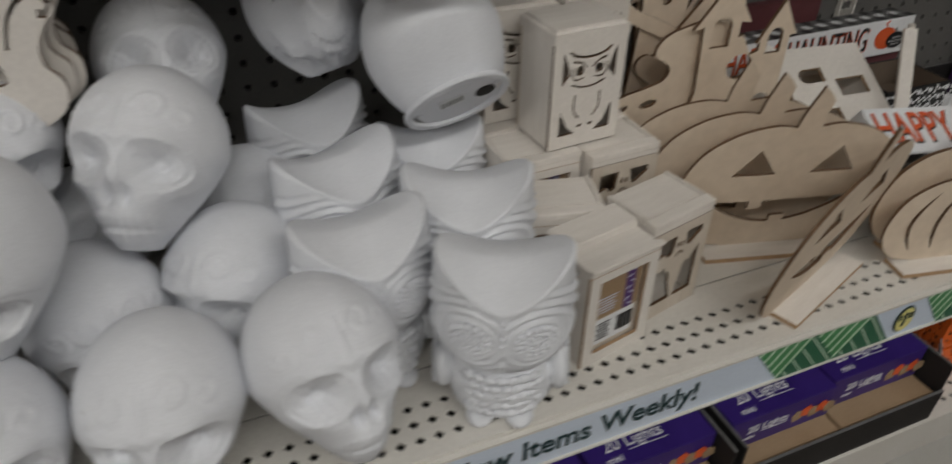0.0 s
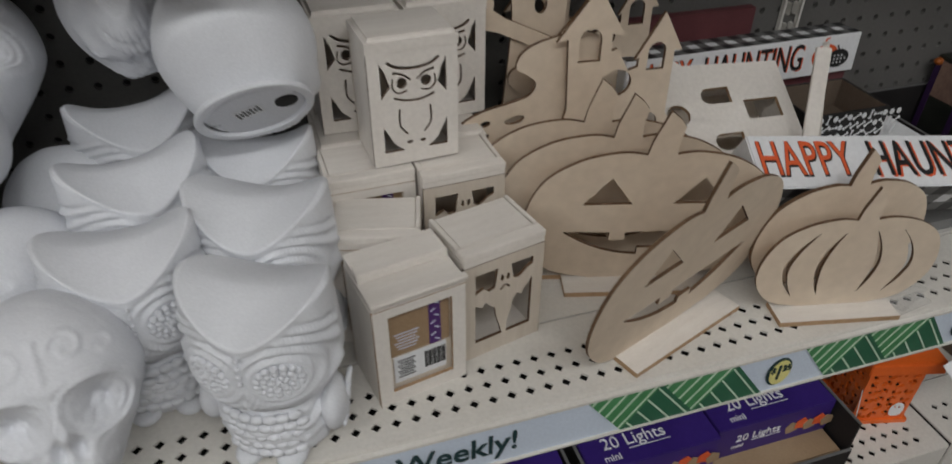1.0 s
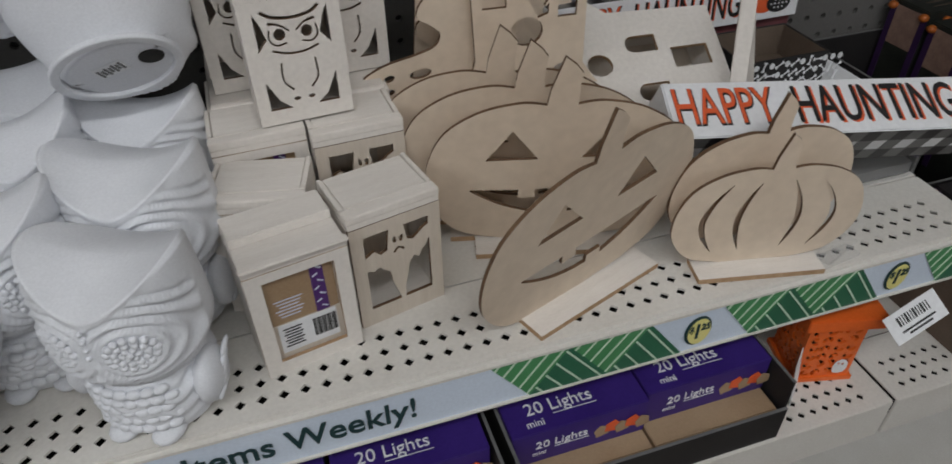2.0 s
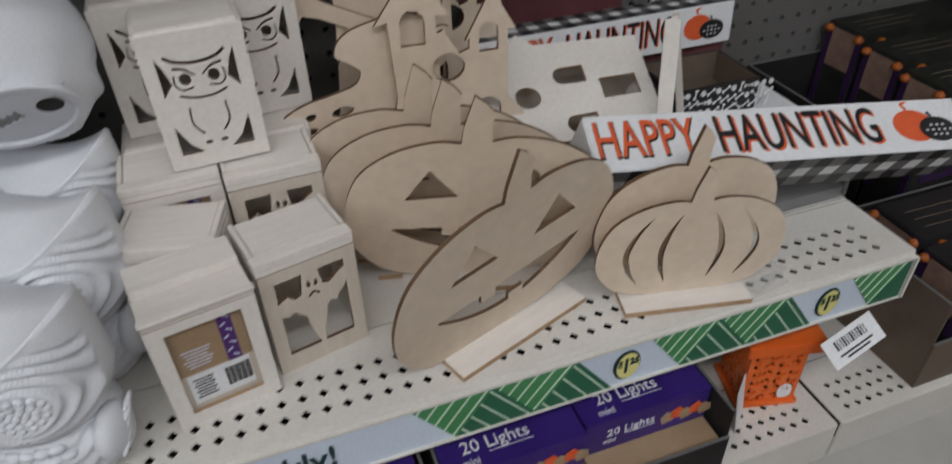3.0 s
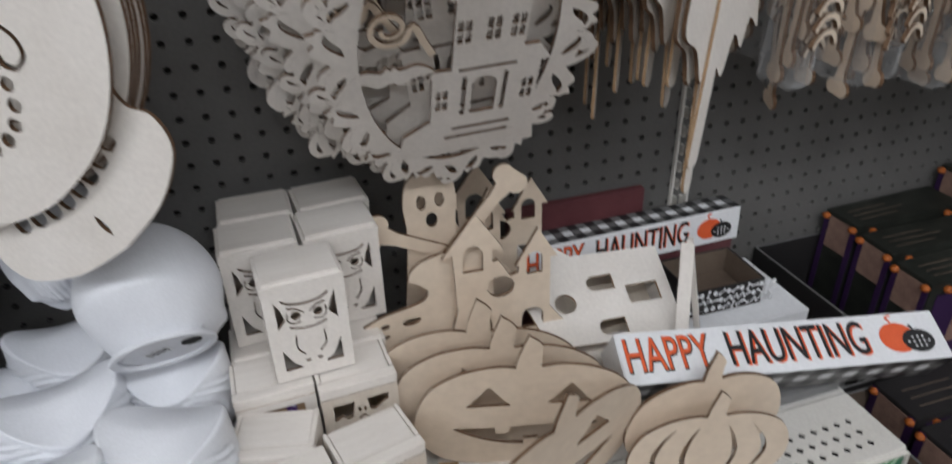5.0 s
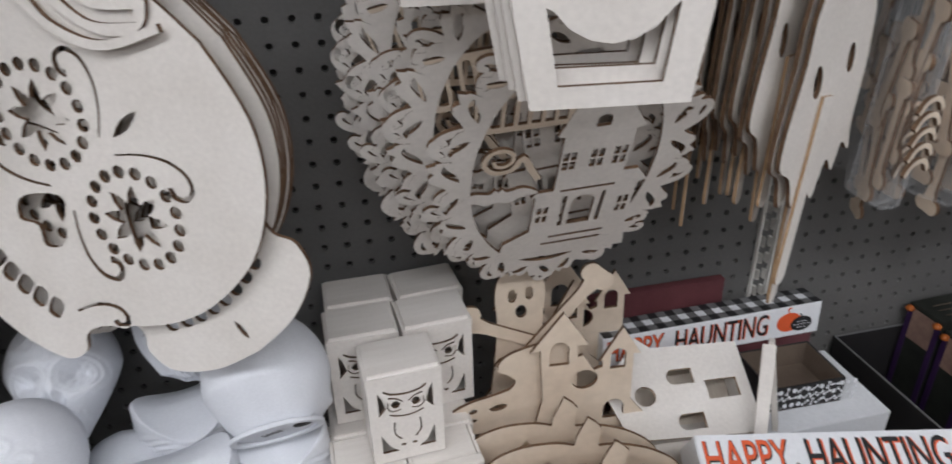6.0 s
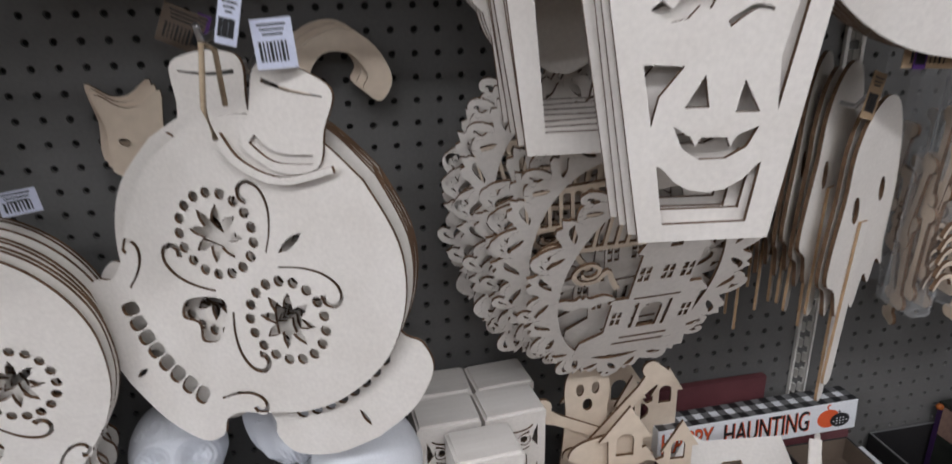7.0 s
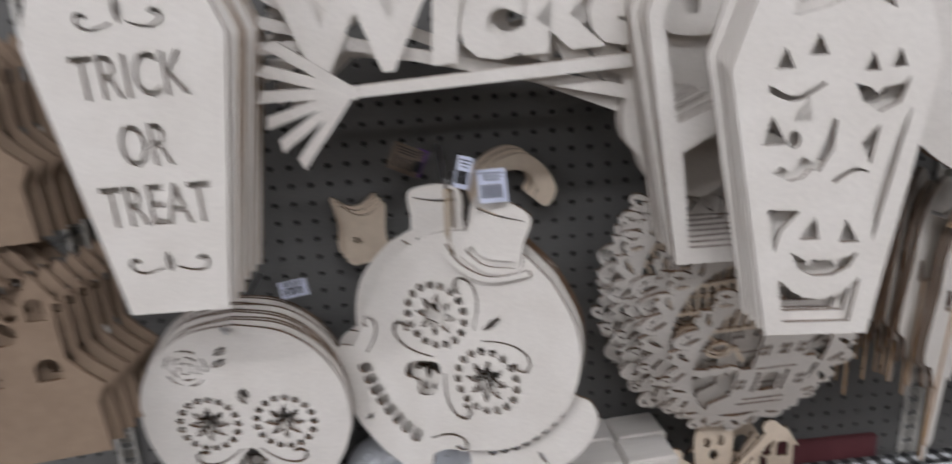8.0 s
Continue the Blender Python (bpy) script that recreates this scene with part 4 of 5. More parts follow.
def pattern_box():
    """An open shallow box, kraft inside with its shade put into the colour, black outside with small white bones."""
    W, D, Z, t = 0.102, 0.076, 0.036, 0.002
    root = empty("open_box", (0.828, 0.600, 1.124), "open black cardboard box printed with small white bones", "box", rz=-1)
    part("box_floor", box_bm(W, D, t), M_DKRAFT, root, "brown inside, darkened for shade")
    for nm, sx, sy, x, y in (("wall", W, t, -W / 2, -D / 2), ("wall", W, t, -W / 2, D / 2 - t), ("wall", t, D - 2 * t, -W / 2, -D / 2 + t), ("wall", t, D - 2 * t, W / 2 - t, -D / 2 + t)):
        w = part(nm, box_bm(sx, sy, Z, x, y, 0), M_BLACKBOX, root)
        k = 0.97
        part("lining", box_bm(sx * k if sx > sy else t / 2, sy * k if sy > sx else t / 2, Z - 0.003, x + (sx * 0.015 if sx > sy else (t if x < 0 else -t / 2)), y + (sy * 0.015 if sy > sx else (t if y < 0 else -t / 2)), 0.0022), M_DKRAFT, w, "brown card lining, darkened for shade")
    rnd, loops = random.Random(4), []
    for i in range(13):
        for j in range(3):
            cx, cz = -W / 2 + 0.006 + i * 0.0092, 0.007 + j * 0.011
            kind = rnd.random()
            if kind < 0.6:
                loops.append(moved(bone(-0.0042, 0, 0.0042, 0, 0.0011), cx, cz, rnd.choice((0, 80, 35, -40))))
            else:
                loops.append(ellipse(cx, cz, 0.0030, 0.0034, 10))
    flat("bone_print", loops, M_CARD, root, (0, -D / 2 - 0.0004, 0), "small white bones and skulls printed on the side")
    return root


pattern_box()
tagged(part("carton", box_bm(0.175, 0.125, 0.0425, 0.752, 0.530, SHELF, 0.001), M_CARD, None), "plain white carton under the open black box", "carton")
pack = tagged(part("plastic_pack", box_bm(0.20, 0.075, 0.040, 0.70, 0.432, SHELF, 0.003), M_FILM, None), "clear plastic pack lying on the shelf under a carton", "plastic pack")
part("card_insert", box_bm(0.19, 0.066, 0.012, 0.705, 0.436, SHELF + 0.004), M_GREY, pack, "grey card inside")
for cx, cy, yaw in ((0.752, 0.362, 22), (0.742, 0.353, 8)):
    clip = tagged(part("shelf_clip", box_bm(0.048, 0.016, 0.003, bevel=0.001), M_FILM, None), "clear plastic label clip lying on the shelf edge", "clip")
    clip.matrix_world = pose(cx, cy + 0.004, SHELF + 0.0004, 0, 0, yaw)

# ---- lower shelf: trays of light boxes ----
def tray(x0, y0, w, d, h, material, inside, label, z=LOW, t=0.003):
    root = empty("cardboard_tray", (x0, y0, z), label, "tray", "cardboard display trays")
    part("tray_floor", box_bm(w - 2 * t, d - 2 * t, t, t, t, 0), inside, root)
    for sx, sy, x, y, hh in ((w, t, 0, 0, h * 0.55), (w, t, 0, d - t, h), (t, d - 2 * t, 0, t, h), (t, d - 2 * t, w - t, t, h)):
        wall = part("tray_wall", box_bm(sx, sy, hh, x, y, 0, 0.0006), material, root)
        part("wall_edge", box_bm(sx * 0.999, sy * 0.999, 0.0008, x + sx * 0.0005, y + sy * 0.0005, hh), M_GREY, wall, "raw grey card edge")
    return root


def light_box(x, y, w, d, h):
    root = empty("light_box", (x, y, LOW + 0.0425), "purple carton of mini lights lettered in white", "light box", "purple light boxes")
    part("carton", box_bm(w, d, h, 0, 0, 0, 0.0008), M_PURPLE, root)
    for m, k in ((pose(w * 0.36, -0.0003, h * 0.56), 0.86), (pose(w * 0.40, d * 0.17, h + 0.0003, -90, 0, 0), 1.1)):
        link_mesh("lettering", text_mesh("20 Lights", 0.017 * k, M_CARD), root, "white words", m)
        link_mesh("lettering", text_mesh("mini", 0.0095 * k, M_CARD), root, "small white word", m @ pose(-0.026 * k, 0, -0.014 * k))
        part("rule", box_bm(0.040 * k, 0.0004, 0.0006), M_CARD, root, "thin white rule", m @ pose(0.012 * k, 0, -0.009 * k))
    for k in range(5):
        lantern_print = [moved([(-0.0065, -0.006), (0.0065, -0.006), (0.0075, 0.004), (0.0, 0.010), (-0.0075, 0.004)], w * 0.66 + k * 0.0105, h * 0.40 + 0.004 * (k % 2), 12 * (-1) ** k)]
        flat("picture_print", lantern_print, M_ORANGE if k % 2 else M_KRAFT, root, (0, -0.0004 - 0.0004 * k, 0), "orange and brown printed lanterns")
    return root


tray(0.452, 0.338, 0.288, 0.30, 0.085, M_BLACKBOX, M_KRAFT, "black cardboard tray half filled with purple light boxes")
tray(0.150, 0.338, 0.292, 0.30, 0.085, M_BLACKBOX, M_KRAFT, "black cardboard tray filled with purple light boxes")
for bx, by in ((0.456, 0.366), (0.596, 0.372), (0.154, 0.364), (0.297, 0.366)):
    tagged(part("carton", box_bm(0.137, 0.270, 0.0385, bx + 0.0005, 0.3445, LOW + 0.0035, 0.001), M_KRAFT, None), "plain kraft carton lying in a tray under a purple one", "carton", "kraft cartons")
    light_box(bx, by, 0.138, 0.15, 0.046)


def orange_lantern():
    """An orange fretted box on the lower shelf, wider at its roof, with a white ghost on one face."""
    root = empty("orange_lantern", (0.838, 0.415, LOW), "bright orange fretted lantern box with a white ghost", "lantern box", rz=-14)
    W, D, Z = 0.062, 0.055, 0.088
    rect = [(-W / 2, 0), (W / 2, 0), (W / 2, Z), (-W / 2, Z)]
    rnd, holes = random.Random(2), []
    for i in range(4):
        for j in range(6):
            holes.append(spiral(-0.0205 + i * 0.0137, 0.013 + j * 0.0128, 0.0050, rnd.uniform(0, 360), 0.7, 0.0034, 0.0044))
    for nm, m in (("fretted_panel", pose(0, -D / 2, 0)), ("fretted_panel", pose(-W / 2 + 0.0015, 0, 0, 0, 0, -90) @ Matrix.Diagonal((0.82, 1, 1, 1)))):
        link_mesh(nm, plate_mesh(nm, [rect] + holes, 0.003, M_ORANGEP, M_ORANGEP), root, "", m)
    # black filler block gives the shade behind the fretwork
    part("core", box_bm(W - 0.012, D - 0.012, Z - 0.004, None, None, 0.002), M_BLACKBOX, root, "black block for the shade inside")
    part("side_panel", box_bm(0.003, D - 0.004, Z, W / 2 - 0.003, -D / 2 + 0.003, 0), M_ORANGEP, root)
    bm = box_bm(W + 0.022, D + 0.022, 0.016, None, None, Z, 0.001)
    part("roof", bm, M_ORANGEP, root)
    part("foot", box_bm(W + 0.008, D + 0.008, 0.006, None, None, -0.0), M_ORANGEP, root)
    g = curve_pts([(0.012, 0.012), (0.010, 0.024), (0.016, 0.032), (0.024, 0.029), (0.026, 0.018), (0.022, 0.011)], 4)
    flat("ghost_print", [g, ellipse(0.015, 0.026, 0.0013, 0.002, 8), ellipse(0.020, 0.025, 0.0013, 0.002, 8)], M_CARD, root, (0, -D / 2 - 0.002, 0), "white ghost")
    return root


orange_lantern()
card = tagged(part("hang_card", box_bm(0.034, 0.001, 0.058, None, None, 0, 0.0003), M_CARD, None), "grey-white product card leaning beside the orange lantern", "card")
card.matrix_world = pose(0.790, 0.377, LOW + 0.0005, 0, 0, 40) @ pose(0, 0, 0, -8, 0, 0)
tag = tagged(part("price_tag", box_bm(0.062, 0.0008, 0.030, None, None, -0.015), M_CARD, None), "white paper price tag with black bars hanging under the strip", "price tag")
tag.matrix_world = pose(0.878, 0.352, 0.968, 0, 0, 6) @ pose(0, 0, 0, -48, -20, 0)
ink = bmesh.new()
for k in range(12):
    add_box(ink, 0.0012 + 0.0012 * (k % 3 == 0), 0.0003, 0.010, pose(-0.018 + k * 0.0032, -0.0006, 0.0045))
for k in range(2):
    add_box(ink, 0.040 - 0.012 * k, 0.0003, 0.002, pose(0, -0.0006, -0.006 - k * 0.004))
part("bars", ink, M_BLACK, tag)

# ---- next bay: dark trays of packed ornaments ----
def pumpkin_knob(parent, at, r=0.006):
    bm = bmesh.new()
    bmesh.ops.create_uvsphere(bm, u_segments=16, v_segments=10, radius=r)
    for v in bm.verts:
        k = 1 + 0.08 * math.cos(8 * math.atan2(v.co.y, v.co.x))
        v.co = (v.co.x * k, v.co.y * k, v.co.z * 0.85)
    smooth(part("pumpkin_knob", bm, M_KNOB, parent, "small orange pumpkin", pose(*at)))


def ornament_pack(x, y, z, w, d, h, lid, seed):
    """A boxed set with its picture end to the shelf's gap: purple corner posts, tan picture, orange pumpkin knobs."""
    rnd = random.Random(seed)
    root = empty("ornament_pack", (x, y, z), "boxed halloween ornaments in dark card with orange pumpkins", "boxed ornaments", "boxed ornaments", rnd.uniform(-1.5, 1.5))
    part("carton", box_bm(w, d, h, 0, 0, 0, 0.0012), lid, root)
    part("picture", box_bm(0.0008, d * 0.66, min(0.05, h * 0.5), -0.0009, d * 0.17, h - min(0.056, h * 0.56)), M_TAN, root, "tan picture end")
    for f in (0.02, 0.84):
        part("corner_post", box_bm(0.0012, d * 0.14, h * 0.6, -0.0012, d * f, h * 0.38), M_PLUMD, root, "purple printed corner")
        pumpkin_knob(root, (-0.003, d * (f + 0.07), h - 0.008))
    part("front_print", box_bm(w * 0.84, 0.0008, h * 0.42, w * 0.08, -0.0009, h * 0.50), M_PLUMD, root, "dark purple printed front")
    part("front_window", box_bm(w * 0.40, 0.0006, h * 0.24, w * 0.30, -0.0015, h * 0.58), M_TAN, root, "tan picture on the front")
    pumpkin_knob(root, (w * 0.14, -0.003, h - 0.012))
    pumpkin_knob(root, (w * 0.86, -0.003, h - 0.012))
    for k in range(3):
        part("print_line", box_bm(w * (0.35 + 0.1 * (k % 2)), 0.0014, 0.0004, w * 0.1, d * (0.25 + 0.2 * k), h), M_DKRAFT, root, "pale line of print on the lid")
    return root


tray(1.000, 0.345, 0.75, 0.165, 0.125, M_DKRAFT, M_KRAFT, "tall dark cardboard tray of boxed ornaments")
tray(1.000, 0.515, 0.75, 0.205, 0.235, M_BLACKBOX, M_BLACKBOX, "tall black cardboard tray of boxed ornaments at the back")
for i in range(3):
    for j in range(2):
        ornament_pack(1.042 + i * 0.232, 0.354 + j * 0.078, LOW + 0.004, 0.226, 0.072, 0.128 + 0.006 * ((i + j) % 2), M_BLACKBOX, i * 7 + j)
    for j in range(3):
        ornament_pack(1.115 + i * 0.205, 0.523 + j * 0.065, LOW + 0.004, 0.200, 0.060, (0.262, 0.316, 0.330)[i] + 0.008 * ((i + j) % 3), M_OLIVE, 50 + i * 7 + j)
wall_tag = tagged(part("price_tag", box_bm(0.0008, 0.040, 0.022), M_LABEL, None), "small pale barcode label on a black tray", "price tag")
wall_tag.matrix_world = pose(0.9993, 0.548, LOW + 0.150, 0, 0, 0)


# ---- goods hanging on the pegboard ----
def hook(x, z, out, label="zinc wire peg hook on the pegboard"):
    ob = smooth(part("peg_hook", tube_bm([(x, BACK, z), (x, BACK - 0.02, z), (x, BACK - out * 0.5, z), (x, BACK - out + 0.012, z), (x, BACK - out, z + 0.012)], 0.0024), M_STEEL, None))
    return tagged(ob, label, "peg hook", "peg hooks")


def sugar_skull(rose=False):
    """Outline and cuts of a sugar skull, the middle of its eyes at the origin."""
    half = [(0.0, 0.153), (0.060, 0.142), (0.105, 0.110), (0.135, 0.060), (0.142, 0.0), (0.132, -0.048), (0.109, -0.090), (0.093, -0.117), (0.091, -0.136), (0.101, -0.152), (0.093, -0.178), (0.052, -0.199), (0.0, -0.206)]
    right = curve_pts(half, 5, False)
    loops = [right + [(-x, y) for x, y in right[-2:0:-1]]]
    for s in (-1, 1):
        petals = []
        for k in range(32):
            a = k * math.tau / 32
            r = 0.0215 + 0.0075 * math.cos(8 * a)
            petals.append((s * 0.052 + r * math.cos(a), r * math.sin(a)))
        loops.append(petals)
        loops += [ellipse(s * 0.052 + 0.0395 * math.cos(k * math.tau / 17), 0.0395 * math.sin(k * math.tau / 17), 0.0054, 0.0054, 10) for k in range(17)]
        loops.append(curl(s * 0.013, -0.042, s * 0.074, -0.062, s))
        loops.append(curl(s * 0.071, -0.122, s * 0.102, -0.082, -s))
        if not rose:
            loops.append(curl(s * 0.0085, 0.030, s * 0.066, 0.064, -s, 0.0014, 0.0055))
    for k in range(8):
        x = -0.056 + k * 0.016
        y = -0.149 + 3.0 * x * x
        loops.append(moved(curve_pts([(-0.0056, -0.009), (0.0056, -0.009), (0.0060, 0.009), (-0.0060, 0.009)], 3), x, y, math.degrees(math.atan(6.0 * x))))
    loops.append(curve_pts([(0.0, -0.042), (0.015, -0.056), (0.025, -0.078), (0.015, -0.094), (0.0, -0.084), (-0.015, -0.094), (-0.025, -0.078), (-0.015, -0.056)], 4))
    loops.append(leaf(0, -0.173, 0, -0.193, 0.0028))
    if rose:
        loops.append(leaf(0.0, 0.030, 0.0, 0.058, 0.008))
        for r in (0.009, 0.018, 0.027):
            for k in range(5):
                a = k * 72 + r * 2200
                loops.append(stroke([(-0.070 + r * math.cos(radians(a + d)), 0.090 + r * math.sin(radians(a + d))) for d in (0, 22, 48)], 0.0034, 0.0014))
        loops += [leaf(-0.036, 0.090, -0.014, 0.104, 0.005), leaf(-0.030, 0.108, -0.012, 0.122, 0.005)]
    else:
        loops.append(leaf(-0.001, 0.040, -0.001, 0.073, 0.0042))
    return loops


TURN_UP = -49.4
skull_loops = [moved(l, 0.0145, 0.003, TURN_UP) for l in sugar_skull()]
sugar_me = plate_mesh("sugar_skull", skull_loops, 0.004, M_PALE, M_CHAR)
crown_hat = curve_pts([(0.020, 0.128), (0.030, 0.160), (0.038, 0.194), (0.060, 0.199), (0.090, 0.190), (0.109, 0.175), (0.100, 0.145), (0.092, 0.112), (0.055, 0.106)], 5)
hat_cuts = [stroke([(0.044, 0.184), (0.070, 0.176), (0.100, 0.172)], 0.0040, 0.0012), stroke([(0.030, 0.134), (0.052, 0.119), (0.088, 0.119)], 0.0100, 0.0085)]
hat_me = plate_mesh("hat", [crown_hat] + hat_cuts, 0.004, M_PALE, M_CHAR)
brim_me = plate_mesh("hat_brim", [stroke([(-0.002, 0.136), (0.018, 0.112), (0.058, 0.099), (0.108, 0.112)], 0.0085, 0.006)], 0.0044, M_PALE, M_CHAR)


def put_sugar(dx, dz, depth, turn, flip, label):
    """A skull board in the stack; depth metres behind the first."""
    m = pose(0.120, 0.526, 1.540, 0, 0, -28) @ pose(0, 0, 0, -4, 0, 0) @ pose(dx, depth, dz, 0, turn, 0) @ Matrix.Scale(0.92, 4)
    if flip:
        m = m @ pose(0, 0, 0, 0, 0, 180)
    s = -1 if flip else 1
    ob = new("skull_board", sugar_me)
    ob.matrix_world = m
    if depth > 0.025:
        return tagged(ob, label, "skull board", "plywood sugar skulls")
    link_mesh("hat", hat_me, ob, "top hat with a cut hatband", pose(0, -0.0043 * s, 0))
    link_mesh("hat_brim", brim_me, ob, "", pose(0, -0.0087 * s, 0))
    return tagged(ob, label, "skull board", "plywood sugar skulls")


SUGAR = "pale plywood sugar skull with a top hat hanging on a hook"
put_sugar(0, 0, 0, 0, False, SUGAR)
put_sugar(0.014, 0.000, 0.016, 11, True, "pale plywood sugar skull, turned over behind another")
for k in range(5):
    put_sugar(-0.004 - 0.002 * k, 0.003 - 0.001 * k, 0.026 + 0.008 * k, 2 - 2 * (k % 3), False, "pale plywood sugar skull hanging behind others")
hook(0.125, 1.742, 0.26)
twine = smooth(part("twine_loop", tube_bm([(0.127, 0.463, 1.676), (0.123, 0.456, 1.700), (0.125, 0.476, 1.742), (0.131, 0.494, 1.735), (0.131, 0.508, 1.692)], 0.0022), M_TWINE, None))
tagged(twine, "loop of jute twine tying the skull boards to the hook", "twine")


def hang_tag(x, y, z, w, h, yaw, roll, material, label):
    ob = part("hang_tag", box_bm(w, 0.0007, h, None, None, -h), material, None)
    ob.matrix_world = pose(x, y, z, 0, roll, yaw)
    bars = bmesh.new()
    for k in range(8):
        add_box(bars, 0.0012 + 0.0008 * (k % 3 == 0), 0.0003, h * 0.4, pose(-w * 0.34 + k * w * 0.09, -0.0006, -h * 0.65))
    for k in range(3):
        add_box(bars, w * 0.7 - 0.003 * k, 0.0003, 0.0014, pose(0, -0.0006, -h * 0.12 - k * 0.0034))
    part("bars", bars, M_BLACK, ob)
    return tagged(ob, label, "tag", "paper tags")


hang_tag(0.172, 0.490, 1.756, 0.030, 0.036, -10, -4, M_LABEL, "lilac-white paper tag with bars above the skull boards")
hang_tag(0.148, 0.482, 1.772, 0.016, 0.034, -14, 14, M_LABEL, "folded white paper tag with bars above the skull boards")

# skulls with a rose
rose_me = plate_mesh("rose_skull", [moved(l, 0, 0, -2, 0.88) for l in sugar_skull(True)], 0.004, M_PALE, M_CHAR)
for k in range(9):
    ob = new("skull_board", rose_me)
    ob.matrix_world = pose(-0.133 + 0.003 * (k % 3) - 0.002 * k, 0.560 + 0.0115 * k, 1.448 + 0.002 * (k % 2), 0, 0, -3 + 2 * (k % 2)) @ pose(0, 0, 0, 4, -2 * (k % 3), 0)
    tagged(ob, "pale plywood sugar skull with a cut rose on a hook" if k == 0 else "pale plywood skull with a cut rose behind others", "skull board", "plywood rose skulls")
hook(-0.133, 1.578, 0.20)
hang_tag(-0.066, 0.600, 1.612, 0.034, 0.022, 0, -8, M_LABEL, "white paper tag lying on the rose skull stack")

# black cat boards behind the skulls
cat = curve_pts([(-0.105, 0.0), (-0.112, 0.045), (-0.118, 0.082), (-0.098, 0.070), (-0.080, 0.070), (-0.058, 0.084), (-0.060, 0.04), (-0.045, 0.0), (0.03, -0.02), (0.080, -0.03), (0.098, 0.01), (0.090, 0.05), (0.083, 0.085), (0.100, 0.112), (0.128, 0.110), (0.143, 0.090), (0.138, 0.075), (0.155, 0.062), (0.168, 0.085), (0.152, 0.118), (0.122, 0.136), (0.085, 0.124), (0.062, 0.090), (0.070, 0.045), (0.06, 0.02), (0.0, 0.03)], 4)
cat_me = plate_mesh("cat", [cat, ellipse(-0.098, 0.035, 0.006, 0.004, 10, -20)], 0.004, M_WOOD, M_CHAR)
for k in range(3):
    standing("cat_board", cat_me, (0.108 - 0.006 * k, 0.682 + 0.010 * k, 1.596 + 0.004 * k), 0, "plywood cat with a curled tail hanging behind the skull boards", "cat board", "plywood cats")
hook(0.14, 1.703, 0.13)
hang_tag(0.090, 0.655, 1.755, 0.040, 0.036, -8, 24, M_DKRAFT, "kraft paper tag on the cat boards")
hang_tag(0.106, 0.653, 1.750, 0.013, 0.036, -8, 24, M_PLUM, "purple printed band of a kraft tag")


# ---- lacy oval frames with a haunted house ----
def lace_ring(rx=0.0805, ry=0.139, n=26):
    """The frame: an oval opening in a band of leafy lobes, each with a comma-shaped slit."""
    out = []
    for k in range(n * 10):
        u, lobe = (k % 10) / 10, k // 10
        big = 1.0 + 0.30 * math.sin(lobe * 2.7)
        hook = 0.055 * math.sin(math.pi * u) * (1 if lobe % 2 else -1)
        a = k * math.tau / (n * 10) + hook
        g = 0.018 + (0.014 * big) * math.sin(math.pi * u) ** 0.55 + 0.0035 * math.sin(3 * math.tau * u) * (u > 0.2)
        out.append(((rx + g) * math.cos(a), (ry + g) * math.sin(a)))
    loops = [out, ellipse(0, 0, rx, ry, 72)]
    for lobe in range(n):
        side = 1 if lobe % 2 else -1
        big = 1.0 + 0.30 * math.sin(lobe * 2.7)
        pts = []
        for f, g in ((0.18, 0.010), (0.34, 0.0145), (0.56, 0.019 + 0.003 * big), (0.74, 0.018 + 0.005 * big)):
            v = (lobe + (f if side > 0 else 1 - f)) * math.tau / n + 0.03 * side
            pts.append(((rx + g) * math.cos(v), (ry + g) * math.sin(v)))
        loops.append(blade(pts, 0.0068, 4))
    return loops


def lace_scrolls(rx=0.0985, ry=0.157, n=26):
    """Small hooked leaves that grow out between the lobes, turning left and right."""
    out = []
    for k in range(n):
        a, side = k * math.tau / n, 1 if k % 2 else -1
        b = a + side * (0.11 + 0.03 * math.sin(k * 1.3))
        g = 0.016 + 0.006 * math.sin(k * 2.3)
        out.append(curl((rx - 0.004) * math.cos(a), (ry - 0.004) * math.sin(a), (rx + g) * math.cos(b), (ry + g) * math.sin(b), side, 0.0085, 0.0045))
    return out


